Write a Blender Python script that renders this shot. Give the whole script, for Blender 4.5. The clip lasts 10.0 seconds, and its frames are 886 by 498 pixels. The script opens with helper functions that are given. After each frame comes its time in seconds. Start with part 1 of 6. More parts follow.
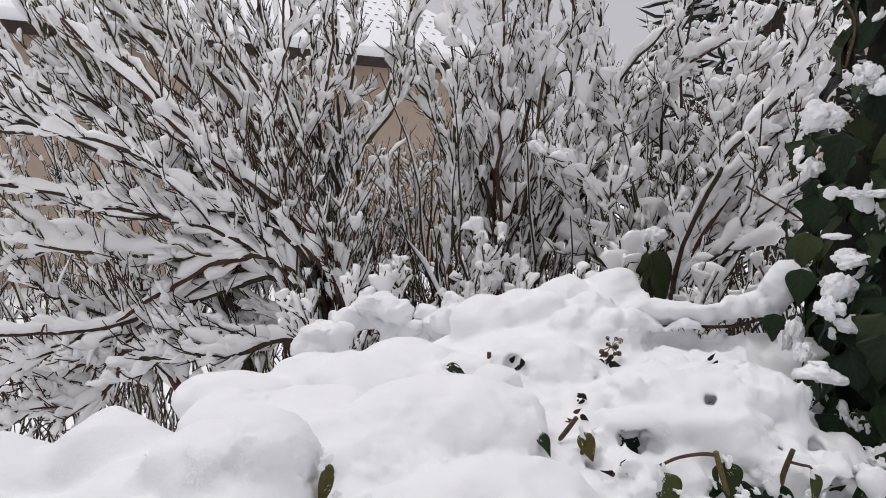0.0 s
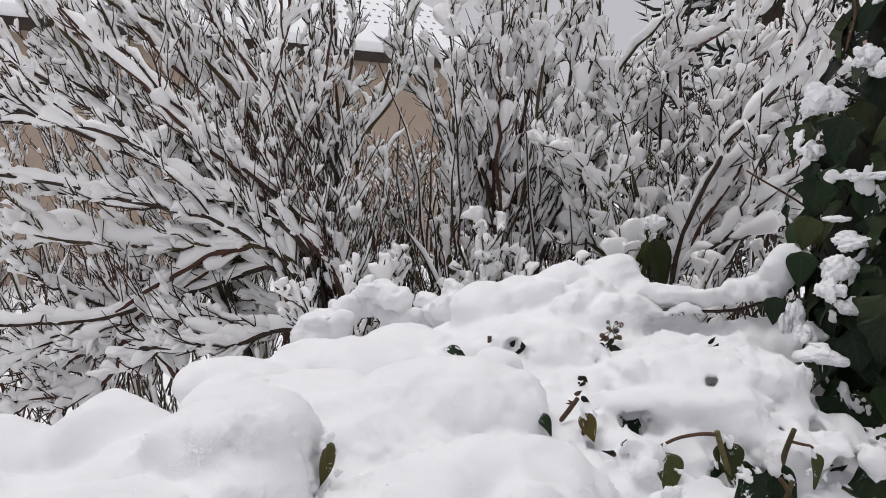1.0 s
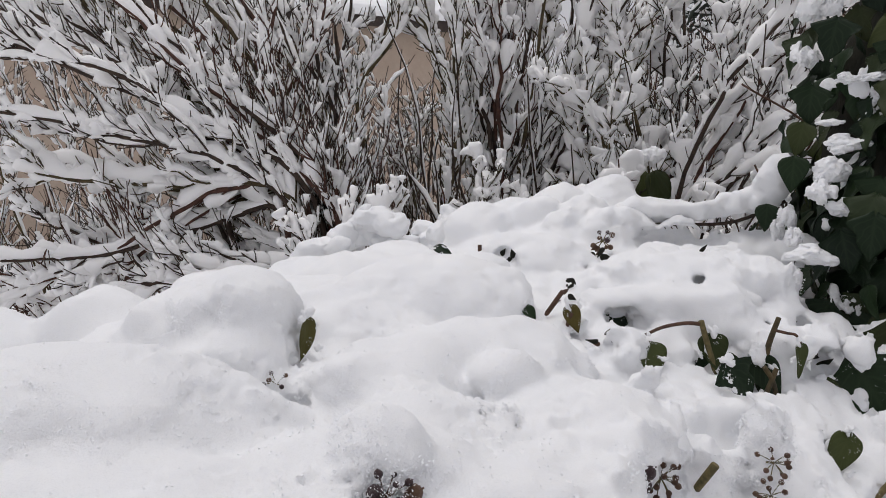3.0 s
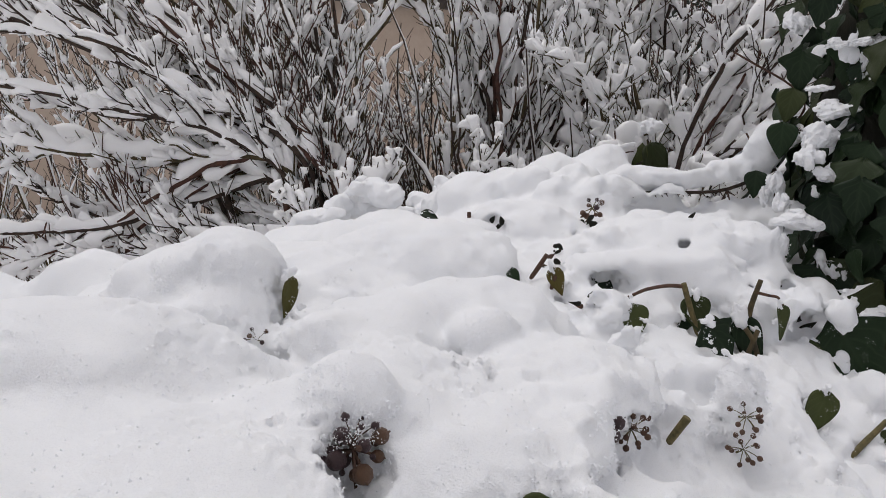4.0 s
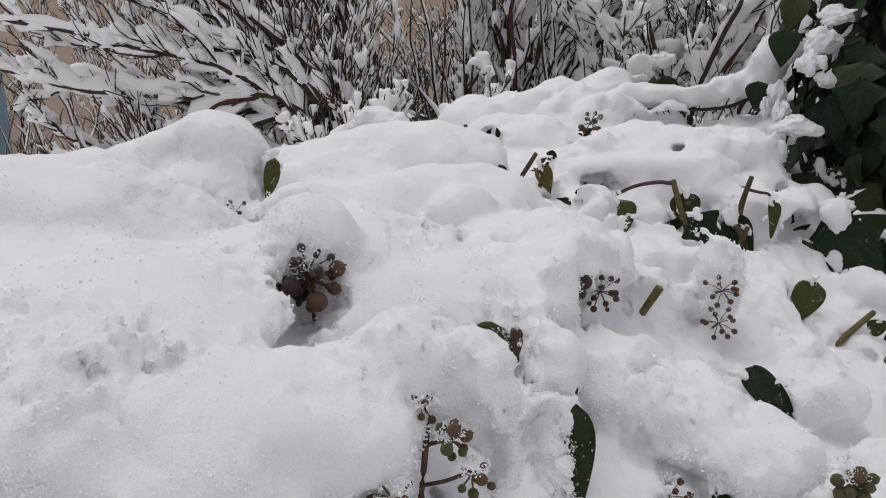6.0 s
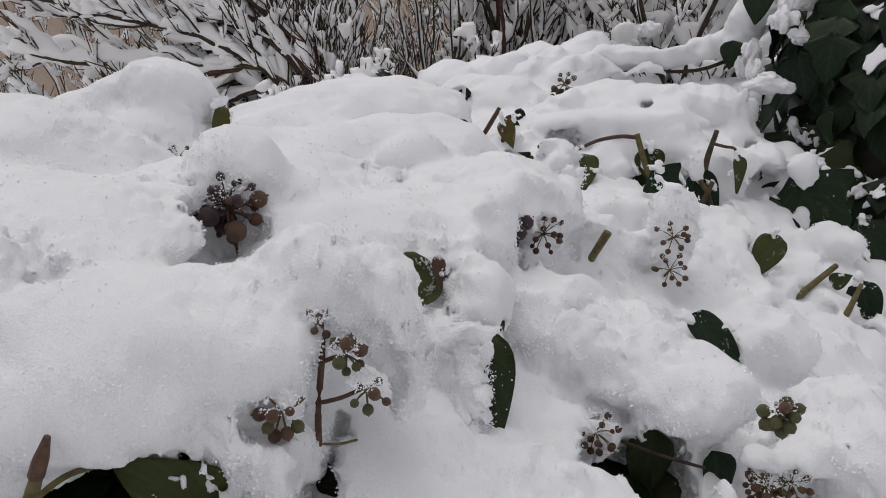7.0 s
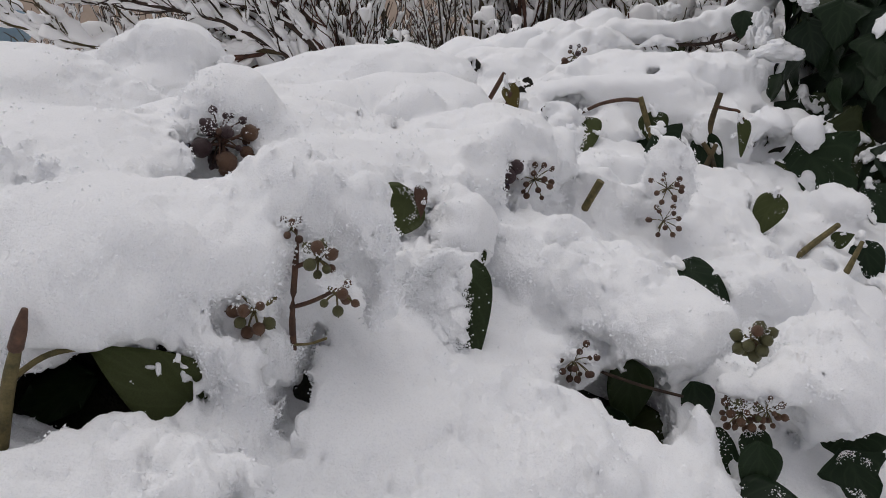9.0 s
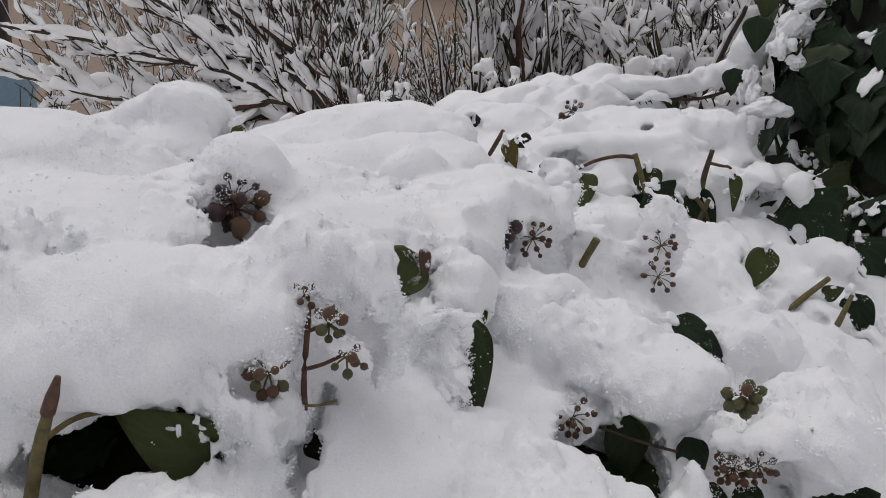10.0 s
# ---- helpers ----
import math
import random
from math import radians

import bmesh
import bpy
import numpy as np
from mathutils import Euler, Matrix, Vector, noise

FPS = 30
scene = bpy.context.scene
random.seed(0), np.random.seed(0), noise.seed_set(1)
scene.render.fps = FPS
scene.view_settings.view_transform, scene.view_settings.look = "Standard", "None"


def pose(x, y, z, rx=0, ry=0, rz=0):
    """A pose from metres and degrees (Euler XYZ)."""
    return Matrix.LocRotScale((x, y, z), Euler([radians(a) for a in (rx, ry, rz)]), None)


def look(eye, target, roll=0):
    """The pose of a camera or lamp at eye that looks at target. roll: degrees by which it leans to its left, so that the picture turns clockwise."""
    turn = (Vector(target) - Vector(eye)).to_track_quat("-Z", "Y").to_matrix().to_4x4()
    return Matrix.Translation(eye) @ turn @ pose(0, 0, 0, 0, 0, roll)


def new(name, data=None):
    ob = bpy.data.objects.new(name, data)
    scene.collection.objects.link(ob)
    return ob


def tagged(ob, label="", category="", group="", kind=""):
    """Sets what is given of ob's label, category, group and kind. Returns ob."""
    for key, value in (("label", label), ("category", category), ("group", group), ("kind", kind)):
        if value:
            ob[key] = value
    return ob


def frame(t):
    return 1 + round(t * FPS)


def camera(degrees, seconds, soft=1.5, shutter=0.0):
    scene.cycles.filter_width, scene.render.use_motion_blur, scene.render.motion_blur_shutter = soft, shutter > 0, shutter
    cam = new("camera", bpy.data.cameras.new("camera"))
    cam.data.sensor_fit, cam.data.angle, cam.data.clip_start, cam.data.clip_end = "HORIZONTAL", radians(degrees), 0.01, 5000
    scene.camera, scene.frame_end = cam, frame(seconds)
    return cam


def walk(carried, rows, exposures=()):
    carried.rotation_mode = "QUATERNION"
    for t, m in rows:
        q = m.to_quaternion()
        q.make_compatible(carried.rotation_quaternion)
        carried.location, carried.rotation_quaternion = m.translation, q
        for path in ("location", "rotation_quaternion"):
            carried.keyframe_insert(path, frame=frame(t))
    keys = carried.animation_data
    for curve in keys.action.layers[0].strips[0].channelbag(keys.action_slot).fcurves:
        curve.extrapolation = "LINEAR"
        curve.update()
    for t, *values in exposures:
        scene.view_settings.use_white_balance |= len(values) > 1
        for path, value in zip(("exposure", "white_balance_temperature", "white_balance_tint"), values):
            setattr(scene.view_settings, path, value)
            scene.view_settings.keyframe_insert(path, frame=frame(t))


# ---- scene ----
cam = camera(60.7, 10.0, soft=0.9)
PATH = [
    (0, (0.024, 0.021, 1.551), (-0.044, 2.016, 1.424), -0.6),
    (0.5, (0.02, 0.02, 1.547), (-0.047, 2.015, 1.422), -0.7),
    (1, (0.022, 0.022, 1.534), (-0.043, 2.016, 1.396), -0.8),
    (1.5, (0.028, 0.022, 1.514), (-0.037, 2.015, 1.361), -0.8),
    (2, (0.036, 0.019, 1.488), (-0.037, 2.009, 1.304), -1.1),
    (2.5, (0.04, 0.019, 1.468), (-0.042, 2.008, 1.274), -1.1),
    (2.7, (0.045, 0.018, 1.458), (-0.043, 2.006, 1.257), -1.2),
    (4, (0.078, 0.005, 1.428), (-0.04, 1.984, 1.16), -1.5),
    (4.5, (0.098, 0.007, 1.417), (-0.023, 1.984, 1.145), -1.5),
    (5, (0.112, 0.004, 1.399), (-0.037, 1.978, 1.117), -1.6),
    (5.5, (0.115, -0.003, 1.367), (-0.051, 1.965, 1.05), -1.4),
    (5.7, (0.115, -0.009, 1.356), (-0.06, 1.956, 1.028), -1.5),
    (6.8, (0.159, 0.001, 1.319), (-0.047, 1.955, 0.943), -1.6),
    (7, (0.167, 0.002, 1.308), (-0.031, 1.956, 0.928), -1.6),
    (7.5, (0.184, 0.002, 1.283), (-0.062, 1.946, 0.884), -1.9),
    (8, (0.183, -0.002, 1.265), (-0.087, 1.932, 0.832), -1.9),
    (8.5, (0.184, -0.004, 1.261), (-0.097, 1.925, 0.815), -1.9),
    (9, (0.196, -0.015, 1.269), (-0.078, 1.929, 0.888), -1.7),
    (9.5, (0.201, -0.025, 1.279), (-0.067, 1.932, 0.964), -1.7),
    (10, (0.197, -0.035, 1.285), (-0.075, 1.927, 1.012), -1.7),
]
EXPOSURES = [(0, -0.24), (2.5, -0.32), (5.5, -0.42), (7, -0.53), (10, -0.56)]
walk(cam, [(t, look(eye, target, roll)) for t, eye, target, roll in PATH], EXPOSURES)

# ---- light: an overcast winter sky ----
world = bpy.data.worlds.new("overcast")
scene.world = world
world.use_nodes = True
wn, wl = world.node_tree.nodes, world.node_tree.links
wn.clear()
sky = wn.new("ShaderNodeTexSky")
sky.sky_type, sky.sun_disc = "NISHITA", False
sky.sun_elevation, sky.sun_rotation = radians(76), radians(-49)
sky.dust_density, sky.air_density = 4.0, 1.0
cloud = wn.new("ShaderNodeMix")
cloud.data_type = "RGBA"
cloud.inputs["Factor"].default_value = 0.86
cloud.inputs["B"].default_value = (6.7, 6.5, 6.85, 1)
back = wn.new("ShaderNodeBackground")
back.inputs["Strength"].default_value = 0.100
out = wn.new("ShaderNodeOutputWorld")
wl.new(sky.outputs[0], cloud.inputs["A"])
wl.new(cloud.outputs["Result"], back.inputs[0])
wl.new(back.outputs[0], out.inputs[0])
sun = new("sun", bpy.data.lights.new("sun", "SUN"))
sun.data.energy, sun.data.angle, sun.data.color = 1.7, radians(60), (1.0, 0.98, 0.975)
sun.matrix_world = look((-1.4, 2.4, 9.0), (0.0, 1.2, 1.2))


# ---- materials ----
def material(name, rough=0.8):
    m = bpy.data.materials.new(name)
    m.use_nodes = True
    b = m.node_tree.nodes["Principled BSDF"]
    b.inputs["Roughness"].default_value = rough
    return m, m.node_tree.nodes, m.node_tree.links, b


def coords(n, l, scale, kind="Object"):
    tc, mp = n.new("ShaderNodeTexCoord"), n.new("ShaderNodeMapping")
    mp.inputs["Scale"].default_value = (scale, scale, scale)
    l.new(tc.outputs[kind], mp.inputs[0])
    return mp.outputs[0]


def noise_node(n, l, vec, scale, detail=4.0, rough=0.6):
    t = n.new("ShaderNodeTexNoise")
    t.inputs["Scale"].default_value, t.inputs["Detail"].default_value = scale, detail
    t.inputs["Roughness"].default_value = rough
    l.new(vec, t.inputs["Vector"])
    return t.outputs["Fac"]


def ramp(n, l, fac, *stops):
    r = n.new("ShaderNodeValToRGB")
    while len(r.color_ramp.elements) < len(stops):
        r.color_ramp.elements.new(0.5)
    for e, (p, c) in zip(r.color_ramp.elements, stops):
        e.position, e.color = p, (*c, 1)
    l.new(fac, r.inputs[0])
    return r.outputs[0]


def bump(n, l, height, b, strength, distance, under=None):
    k = n.new("ShaderNodeBump")
    k.inputs["Strength"].default_value, k.inputs["Distance"].default_value = strength, distance
    l.new(height, k.inputs["Height"])
    if under is not None:
        l.new(under, k.inputs["Normal"])
    l.new(k.outputs[0], b.inputs["Normal"])
    return k.outputs[0]


def mix_colour(n, l, fac, a, b_):
    m = n.new("ShaderNodeMix")
    m.data_type = "RGBA"
    l.new(fac, m.inputs["Factor"])
    for sock, v in (("A", a), ("B", b_)):
        if isinstance(v, tuple):
            m.inputs[sock].default_value = (*v, 1)
        else:
            l.new(v, m.inputs[sock])
    return m.outputs["Result"]


def snow_material(name, grain, deep, relief=1.0, tones=((0.905, 0.915, 0.932), (0.955, 0.96, 0.968))):
    m, n, l, b = material(name, 0.62)
    v = coords(n, l, 1.0)
    big = noise_node(n, l, v, grain * 0.03, 3)
    tone = ramp(n, l, big, (0.3, tones[0]), (0.7, tones[1]))
    # fine speckle that puts tiny shadows between crystals into the base colour
    crystal_shade = noise_node(n, l, v, grain * 2.4, 3, 0.7)
    shade = tuple(c * 0.88 for c in tones[0])
    l.new(tone if relief < 0.5 else mix_colour(n, l, ramp(n, l, crystal_shade, (0.30, (0.7, 0.7, 0.7)), (0.50, (0, 0, 0))), tone, shade), b.inputs["Base Color"])
    b.inputs["Specular IOR Level"].default_value = 0.25
    if deep:
        b.inputs["Subsurface Weight"].default_value = 0.15
        b.inputs["Subsurface Radius"].default_value = (1.0, 1.05, 1.15)
        b.inputs["Subsurface Scale"].default_value = deep
    k1 = bump(n, l, noise_node(n, l, v, grain * 0.40, 5, 0.75), b, 0.5 * relief, 0.7 / grain)
    bump(n, l, noise_node(n, l, v, grain * 1.6, 4, 0.8), b, 0.7 * relief, 0.45 / grain, k1)
    return m


SNOW = snow_material("fresh_snow", 420.0, 0.004)
TWIG_SNOW = snow_material("twig_snow", 160.0, 0.005, 0.35, ((0.955, 0.945, 0.938), (0.985, 0.978, 0.972)))
GRAIN_SNOW = snow_material("snow_grain", 50.0, 0.0, 0.0)
FAR_SNOW = snow_material("far_snow", 30.0, 0.0, 0.35)


def leaf_material(name, dark, light, vein):
    m, n, l, b = material(name, 0.38)
    v = coords(n, l, 1.0)
    info = n.new("ShaderNodeObjectInfo")
    island = n.new("ShaderNodeNewGeometry")
    add = n.new("ShaderNodeMath")
    add.operation = "ADD"
    l.new(info.outputs["Random"], add.inputs[0])
    l.new(island.outputs["Random Per Island"], add.inputs[1])
    frac = n.new("ShaderNodeMath")
    frac.operation = "FRACT"
    l.new(add.outputs[0], frac.inputs[0])
    base = ramp(n, l, frac.outputs[0], (0.0, dark), (0.75, light), (1.0, (light[0] * 1.9, light[1] * 1.15, light[2] * 0.9)))
    spots = noise_node(n, l, v, 90, 5, 0.65)
    col = mix_colour(n, l, ramp(n, l, spots, (0.42, (0, 0, 0)), (0.8, (0.55, 0.55, 0.55))), base, (dark[0] * 0.7, dark[1] * 0.6, dark[2] * 0.6))
    uv = n.new("ShaderNodeTexCoord")
    sep = n.new("ShaderNodeSeparateXYZ")
    l.new(uv.outputs["UV"], sep.inputs[0])

    def calc(op, a, b2):
        k = n.new("ShaderNodeMath")
        k.operation = op
        for i, q in enumerate((a, b2)):
            if isinstance(q, (int, float)):
                k.inputs[i].default_value = q
            elif q is not None:
                l.new(q, k.inputs[i])
        return k.outputs[0]

    u = calc("ABSOLUTE", calc("SUBTRACT", sep.outputs["X"], 0.5), None)
    side = calc("PINGPONG", calc("MULTIPLY", calc("SUBTRACT", sep.outputs["Y"], calc("MULTIPLY", u, 0.9)), 5.0), 0.5)
    line = calc("MINIMUM", calc("MULTIPLY", u, 14.0), calc("MULTIPLY", side, 6.0))
    veins = calc("SUBTRACT", 1.0, calc("MINIMUM", line, 1.0))
    col = mix_colour(n, l, calc("MULTIPLY", veins, 0.09), col, vein)
    l.new(col, b.inputs["Base Color"])
    l.new(ramp(n, l, spots, (0.3, (0.42, 0.42, 0.42)), (0.8, (0.62, 0.62, 0.62))), b.inputs["Roughness"])
    b.inputs["Specular IOR Level"].default_value = 0.17
    k1 = bump(n, l, veins, b, 0.12, 0.0005)
    bump(n, l, noise_node(n, l, v, 160, 3), b, 0.2, 0.0008, k1)
    return m


IVY = leaf_material("ivy_leaf", (0.005, 0.013, 0.006), (0.014, 0.029, 0.010), (0.07, 0.11, 0.05))
IVY_PALE = leaf_material("ivy_leaf_olive", (0.030, 0.040, 0.012), (0.054, 0.066, 0.020), (0.12, 0.14, 0.06))


def bark_material(name, a, b_, scale, rough=0.8):
    m, n, l, b = material(name, rough)
    v = coords(n, l, 1.0)
    f = noise_node(n, l, v, scale, 5, 0.7)
    l.new(ramp(n, l, f, (0.3, a), (0.7, b_)), b.inputs["Base Color"])
    bump(n, l, f, b, 0.6, 0.25 / scale)
    return m


BARK = bark_material("shrub_bark", (0.012, 0.008, 0.006), (0.070, 0.042, 0.026), 60)
OLIVE_BARK = bark_material("olive_bark", (0.022, 0.017, 0.007), (0.11, 0.078, 0.030), 60)
RED_BARK = bark_material("red_twig_bark", (0.030, 0.013, 0.009), (0.11, 0.046, 0.028), 60)
STEM = bark_material("ivy_stem", (0.05, 0.045, 0.015), (0.17, 0.13, 0.05), 180)
DARK_STEM = bark_material("dry_stem", (0.035, 0.018, 0.012), (0.12, 0.06, 0.035), 200)
BERRY = bark_material("ripe_berry", (0.018, 0.008, 0.012), (0.055, 0.022, 0.022), 260, 0.42)
BROWN_BERRY = bark_material("brown_berry", (0.07, 0.028, 0.014), (0.13, 0.07, 0.035), 260, 0.5)
GREEN_BERRY = bark_material("unripe_berry", (0.05, 0.055, 0.016), (0.10, 0.09, 0.03), 260, 0.5)
# near-black, with the shade inside the ivy put into the colour
INNER_SHADE = bark_material("undergrowth", (0.006, 0.008, 0.004), (0.022, 0.02, 0.010), 25, 0.95)
PLASTER = bark_material("beige_plaster", (0.42, 0.33, 0.26), (0.48, 0.385, 0.31), 3, 0.9)
DARK_WOOD = bark_material("dark_eave_wood", (0.02, 0.014, 0.011), (0.05, 0.035, 0.028), 8, 0.7)
TILE = bark_material("grey_tile", (0.26, 0.26, 0.275), (0.40, 0.40, 0.415), 10, 0.8)
NEEDLES = bark_material("conifer_needles", (0.008, 0.013, 0.009), (0.025, 0.035, 0.022), 20, 0.8)
BLUE = bark_material("blue_plastic", (0.22, 0.34, 0.44), (0.27, 0.40, 0.50), 4, 0.5)
GLASS, _n, _l, _b = material("window_glass", 0.08)
_b.inputs["Base Color"].default_value = (0.02, 0.022, 0.025, 1)


# ---- mesh helpers ----
def mesh_of(name, verts, quads, mat, uv=None, smooth=True):
    verts, quads = np.asarray(verts, np.float32), np.asarray(quads, np.int32)
    me = bpy.data.meshes.new(name)
    k = quads.shape[1]
    me.vertices.add(len(verts))
    me.vertices.foreach_set("co", verts.ravel())
    me.loops.add(quads.size)
    me.loops.foreach_set("vertex_index", quads.ravel())
    me.polygons.add(len(quads))
    me.polygons.foreach_set("loop_start", np.arange(0, quads.size, k, dtype=np.int32))
    me.polygons.foreach_set("loop_total", np.full(len(quads), k, np.int32))
    me.polygons.foreach_set("use_smooth", np.full(len(quads), smooth))
    if uv is not None:
        me.uv_layers.new(name="UVMap").data.foreach_set("uv", np.asarray(uv, np.float32)[quads.ravel()].ravel())
    me.update(calc_edges=True)
    me.validate()
    me.materials.append(mat)
    return me


def thing(name, label, category, at=(0, 0, 0), group="", kind=""):
    ob = new(name)
    ob.empty_display_size = 0.05
    ob.location = at
    return tagged(ob, label, category, group, kind)


def part(name, me, parent, label="", m=None):
    ob = new(name, me)
    ob.parent = parent
    if m is not None:
        ob.matrix_local = m
    if label:
        ob["label"] = label
    return ob


def sweep(c, a, b, sides):
    """Many tubes at once: centres, and the two half-axes at every centre, each (tubes, rings, 3)."""
    n, p, _ = c.shape
    w = np.arange(sides) * 2 * np.pi / sides
    v = c[:, :, None] + np.cos(w)[None, None, :, None] * a[:, :, None] + np.sin(w)[None, None, :, None] * b[:, :, None]
    i = np.arange(n)[:, None, None] * p * sides + np.arange(p - 1)[None, :, None] * sides
    s, s1 = np.arange(sides)[None, None], (np.arange(sides)[None, None] + 1) % sides
    f = np.stack(np.broadcast_arrays(i + s, i + s1, i + sides + s1, i + sides + s), -1)
    return v.reshape(-1, 3), f.reshape(-1, 4)


def merge(pieces):
    vs, fs, base = [], [], 0
    for v, f in pieces:
        vs.append(v)
        fs.append(f + base)
        base += len(v)
    return np.concatenate(vs), np.concatenate(fs)


def unit(v):
    return v / np.maximum(np.linalg.norm(v, axis=-1, keepdims=True), 1e-9)


def frames_of(c):
    t = unit(np.gradient(c, axis=1))
    ref = np.zeros_like(t)
    ref[..., 2] = 1
    side = np.cross(t, ref)
    weak = np.linalg.norm(side, axis=-1, keepdims=True) < 0.12
    side = unit(np.where(weak, np.cross(t, np.array([0.3, 1.0, 0.0])), side))
    return t, side, np.cross(side, t)


def tube(points, radius, sides=8, rings=14):
    """One tube along a smooth line through a few points; radius at both ends."""
    c = smooth_line(points, rings)[None]
    _, s, u = frames_of(c)
    r = np.interp(np.linspace(0, 1, rings), np.linspace(0, 1, len(radius)), radius)[None, :, None].copy()
    r[:, 0] *= 0.6
    v, f = sweep(np.concatenate([c[:, :1], c, c[:, -1:]], 1), np.concatenate([s[:, :1] * 0, s * r, s[:, -1:] * 0], 1),
                 np.concatenate([u[:, :1] * 0, u * r, u[:, -1:] * 0], 1), sides)
    return v, f


def smooth_line(points, rings):
    p = np.asarray(points, float)
    k = np.linspace(0, len(p) - 1, rings)
    q = np.concatenate([[2 * p[0] - p[1]], p, [2 * p[-1] - p[-2]]])
    i = np.minimum(k.astype(int), len(p) - 2)
    t = (k - i)[:, None]
    a, b, c, d = q[i], q[i + 1], q[i + 2], q[i + 3]
    return 0.5 * (2 * b + (c - a) * t + (2 * a - 5 * b + 4 * c - d) * t ** 2 + (3 * b - a - 3 * c + d) * t ** 3)


def ball(n_long=10, n_lat=7):
    w = np.linspace(0, np.pi, n_lat)
    c = np.stack([0 * w, 0 * w, -np.cos(w)], -1)[None]
    r = np.sin(w)[None, :, None]
    return sweep(c, r * np.array([1.0, 0, 0]), r * np.array([0, 1.0, 0]), n_long)


def lattice(ix, iy, iz, seed):
    h = (ix.astype(np.int64) * 73856093) ^ (iy.astype(np.int64) * 19349663) ^ (iz.astype(np.int64) * 83492791) ^ (seed * 2654435761)
    h = (h ^ (h >> 13)) * 1274126177
    return ((h ^ (h >> 16)) & 0xFFFF).astype(np.float32) / 32767.5 - 1


def value_noise(p, scale, seed=0):
    """Smooth noise from -1 to 1 at points p, with lumps of the given size."""
    q = np.asarray(p) / scale
    i = np.floor(q).astype(np.int64)
    f = (q - i).astype(np.float32)
    f = f * f * (3 - 2 * f)
    total = 0
    for dx in (0, 1):
        for dy in (0, 1):
            for dz in (0, 1):
                w = (f[..., 0] if dx else 1 - f[..., 0]) * (f[..., 1] if dy else 1 - f[..., 1]) * (f[..., 2] if dz else 1 - f[..., 2])
                total = total + w * lattice(i[..., 0] + dx, i[..., 1] + dy, i[..., 2] + dz, seed)
    return total


# ---- ground ----
def ground():
    n = 90
    g = np.sinh(np.linspace(-6.5, 6.5, n)) * 0.9
    x, y = np.meshgrid(g, g + 4, indexing="ij")
    z = 0.05 * value_noise(np.stack([x, y, 0 * x], -1), 1.3, 5) - 0.05
    z = np.where(np.hypot(x, y - 4) > 60, -0.05, z)
    v = np.stack([x, y, z], -1).reshape(-1, 3)
    i = (np.arange(n - 1)[:, None] * n + np.arange(n - 1)).ravel()
    f = np.stack([i, i + n, i + n + 1, i + 1], -1)
    tagged(new("ground", mesh_of("ground", v, f, FAR_SNOW)), "snow-covered garden ground reaching the horizon", "ground", kind="structure")


ground()


# ---- the snow blanket over the ivy hedge ----
def hedge_top(x, y):
    """Height of the mean snow surface."""
    h = 1.1606 - 0.7144 * x + 0.19 * y - 0.3437 * x * x + 0.7592 * x * y - 0.0475 * y * y
    edge = np.minimum(np.minimum(1.40 + 0.75 * x, 1.46 + 0.05 * x), np.maximum(1.24, 1.46 - 2.2 * (x - 0.30)))
    over = np.maximum(0, y - edge)
    side = np.maximum(0, -0.75 - x)
    front = np.maximum(0, 0.36 - y)
    return np.maximum(h - 3.0 * over ** 1.3 - 1.5 * side ** 1.5 - 3.6 * front ** 2, 0.42)


# ---- what stands out of the snow: leaves and berry clusters, each with a pocket round it ----
SPROUTS, UMBELS = [], []


def sprout(at, tip, face, size, kind="oval", mat=None, seed=0, label="", open_=1.0):
    SPROUTS.append((Vector(at), Vector(tip).normalized(), Vector(face).normalized(), size, kind, mat or IVY, seed, label, open_))


def umbel(at, up, count, size, reach, mats, seed, stalk=0.03, spread=1.0, open_=1.0):
    UMBELS.append((Vector(at), Vector(up).normalized(), count, size, reach, mats, seed, stalk, spread, open_))


sprout((0.050, 0.286, 1.134), (-0.68, -0.38, 0.62), (0.25, -0.95, 0.40), 0.062, "oval", IVY_PALE, 5, open_=0.0)
sprout((0.117, 0.436, 1.215), (-0.72, -0.35, -0.60), (0.10, -0.97, 0.24), 0.043, "broad", IVY_PALE, 1, open_=1.0)
sprout((0.092, 0.440, 1.211), (-0.01, -0.75, -0.66), (0.20, -0.97, 0.11), 0.020, "oval", IVY, 41, open_=0.0)
sprout((0.120, 0.432, 1.221), (0.14, -0.49, -0.86), (0.54, -0.99, 0.09), 0.021, "narrow", DARK_STEM, 2, "withered brown leaf", open_=0.5)
sprout((0.150, 0.440, 1.168), (0.30, 0.40, 0.86), (0.20, -0.97, 0.21), 0.022, "oval", IVY_PALE, 3, open_=0.5)
sprout((0.231, 0.480, 1.068), (0.92, -0.20, 0.33), (-0.09, -0.93, 0.37), 0.034, "oval", IVY, 23, open_=0.0)
sprout((0.237, 0.470, 1.053), (0.93, -0.35, 0.11), (-0.10, -0.91, 0.70), 0.046, "broad", IVY_PALE, 24, open_=0.0)
sprout((0.314, 0.418, 1.077), (0.06, -0.63, -0.77), (-0.27, -0.88, 0.38), 0.032, "oval", IVY, 25, open_=0.5)
sprout((0.290, 0.425, 1.074), (0.45, -0.48, -0.75), (0.08, -0.89, 0.39), 0.044, "narrow", IVY, 26, open_=0.5)
sprout((0.298, 0.395, 1.043), (0.89, -0.46, -0.04), (-0.24, -0.85, 0.97), 0.050, "broad", IVY, 27, open_=0.5)
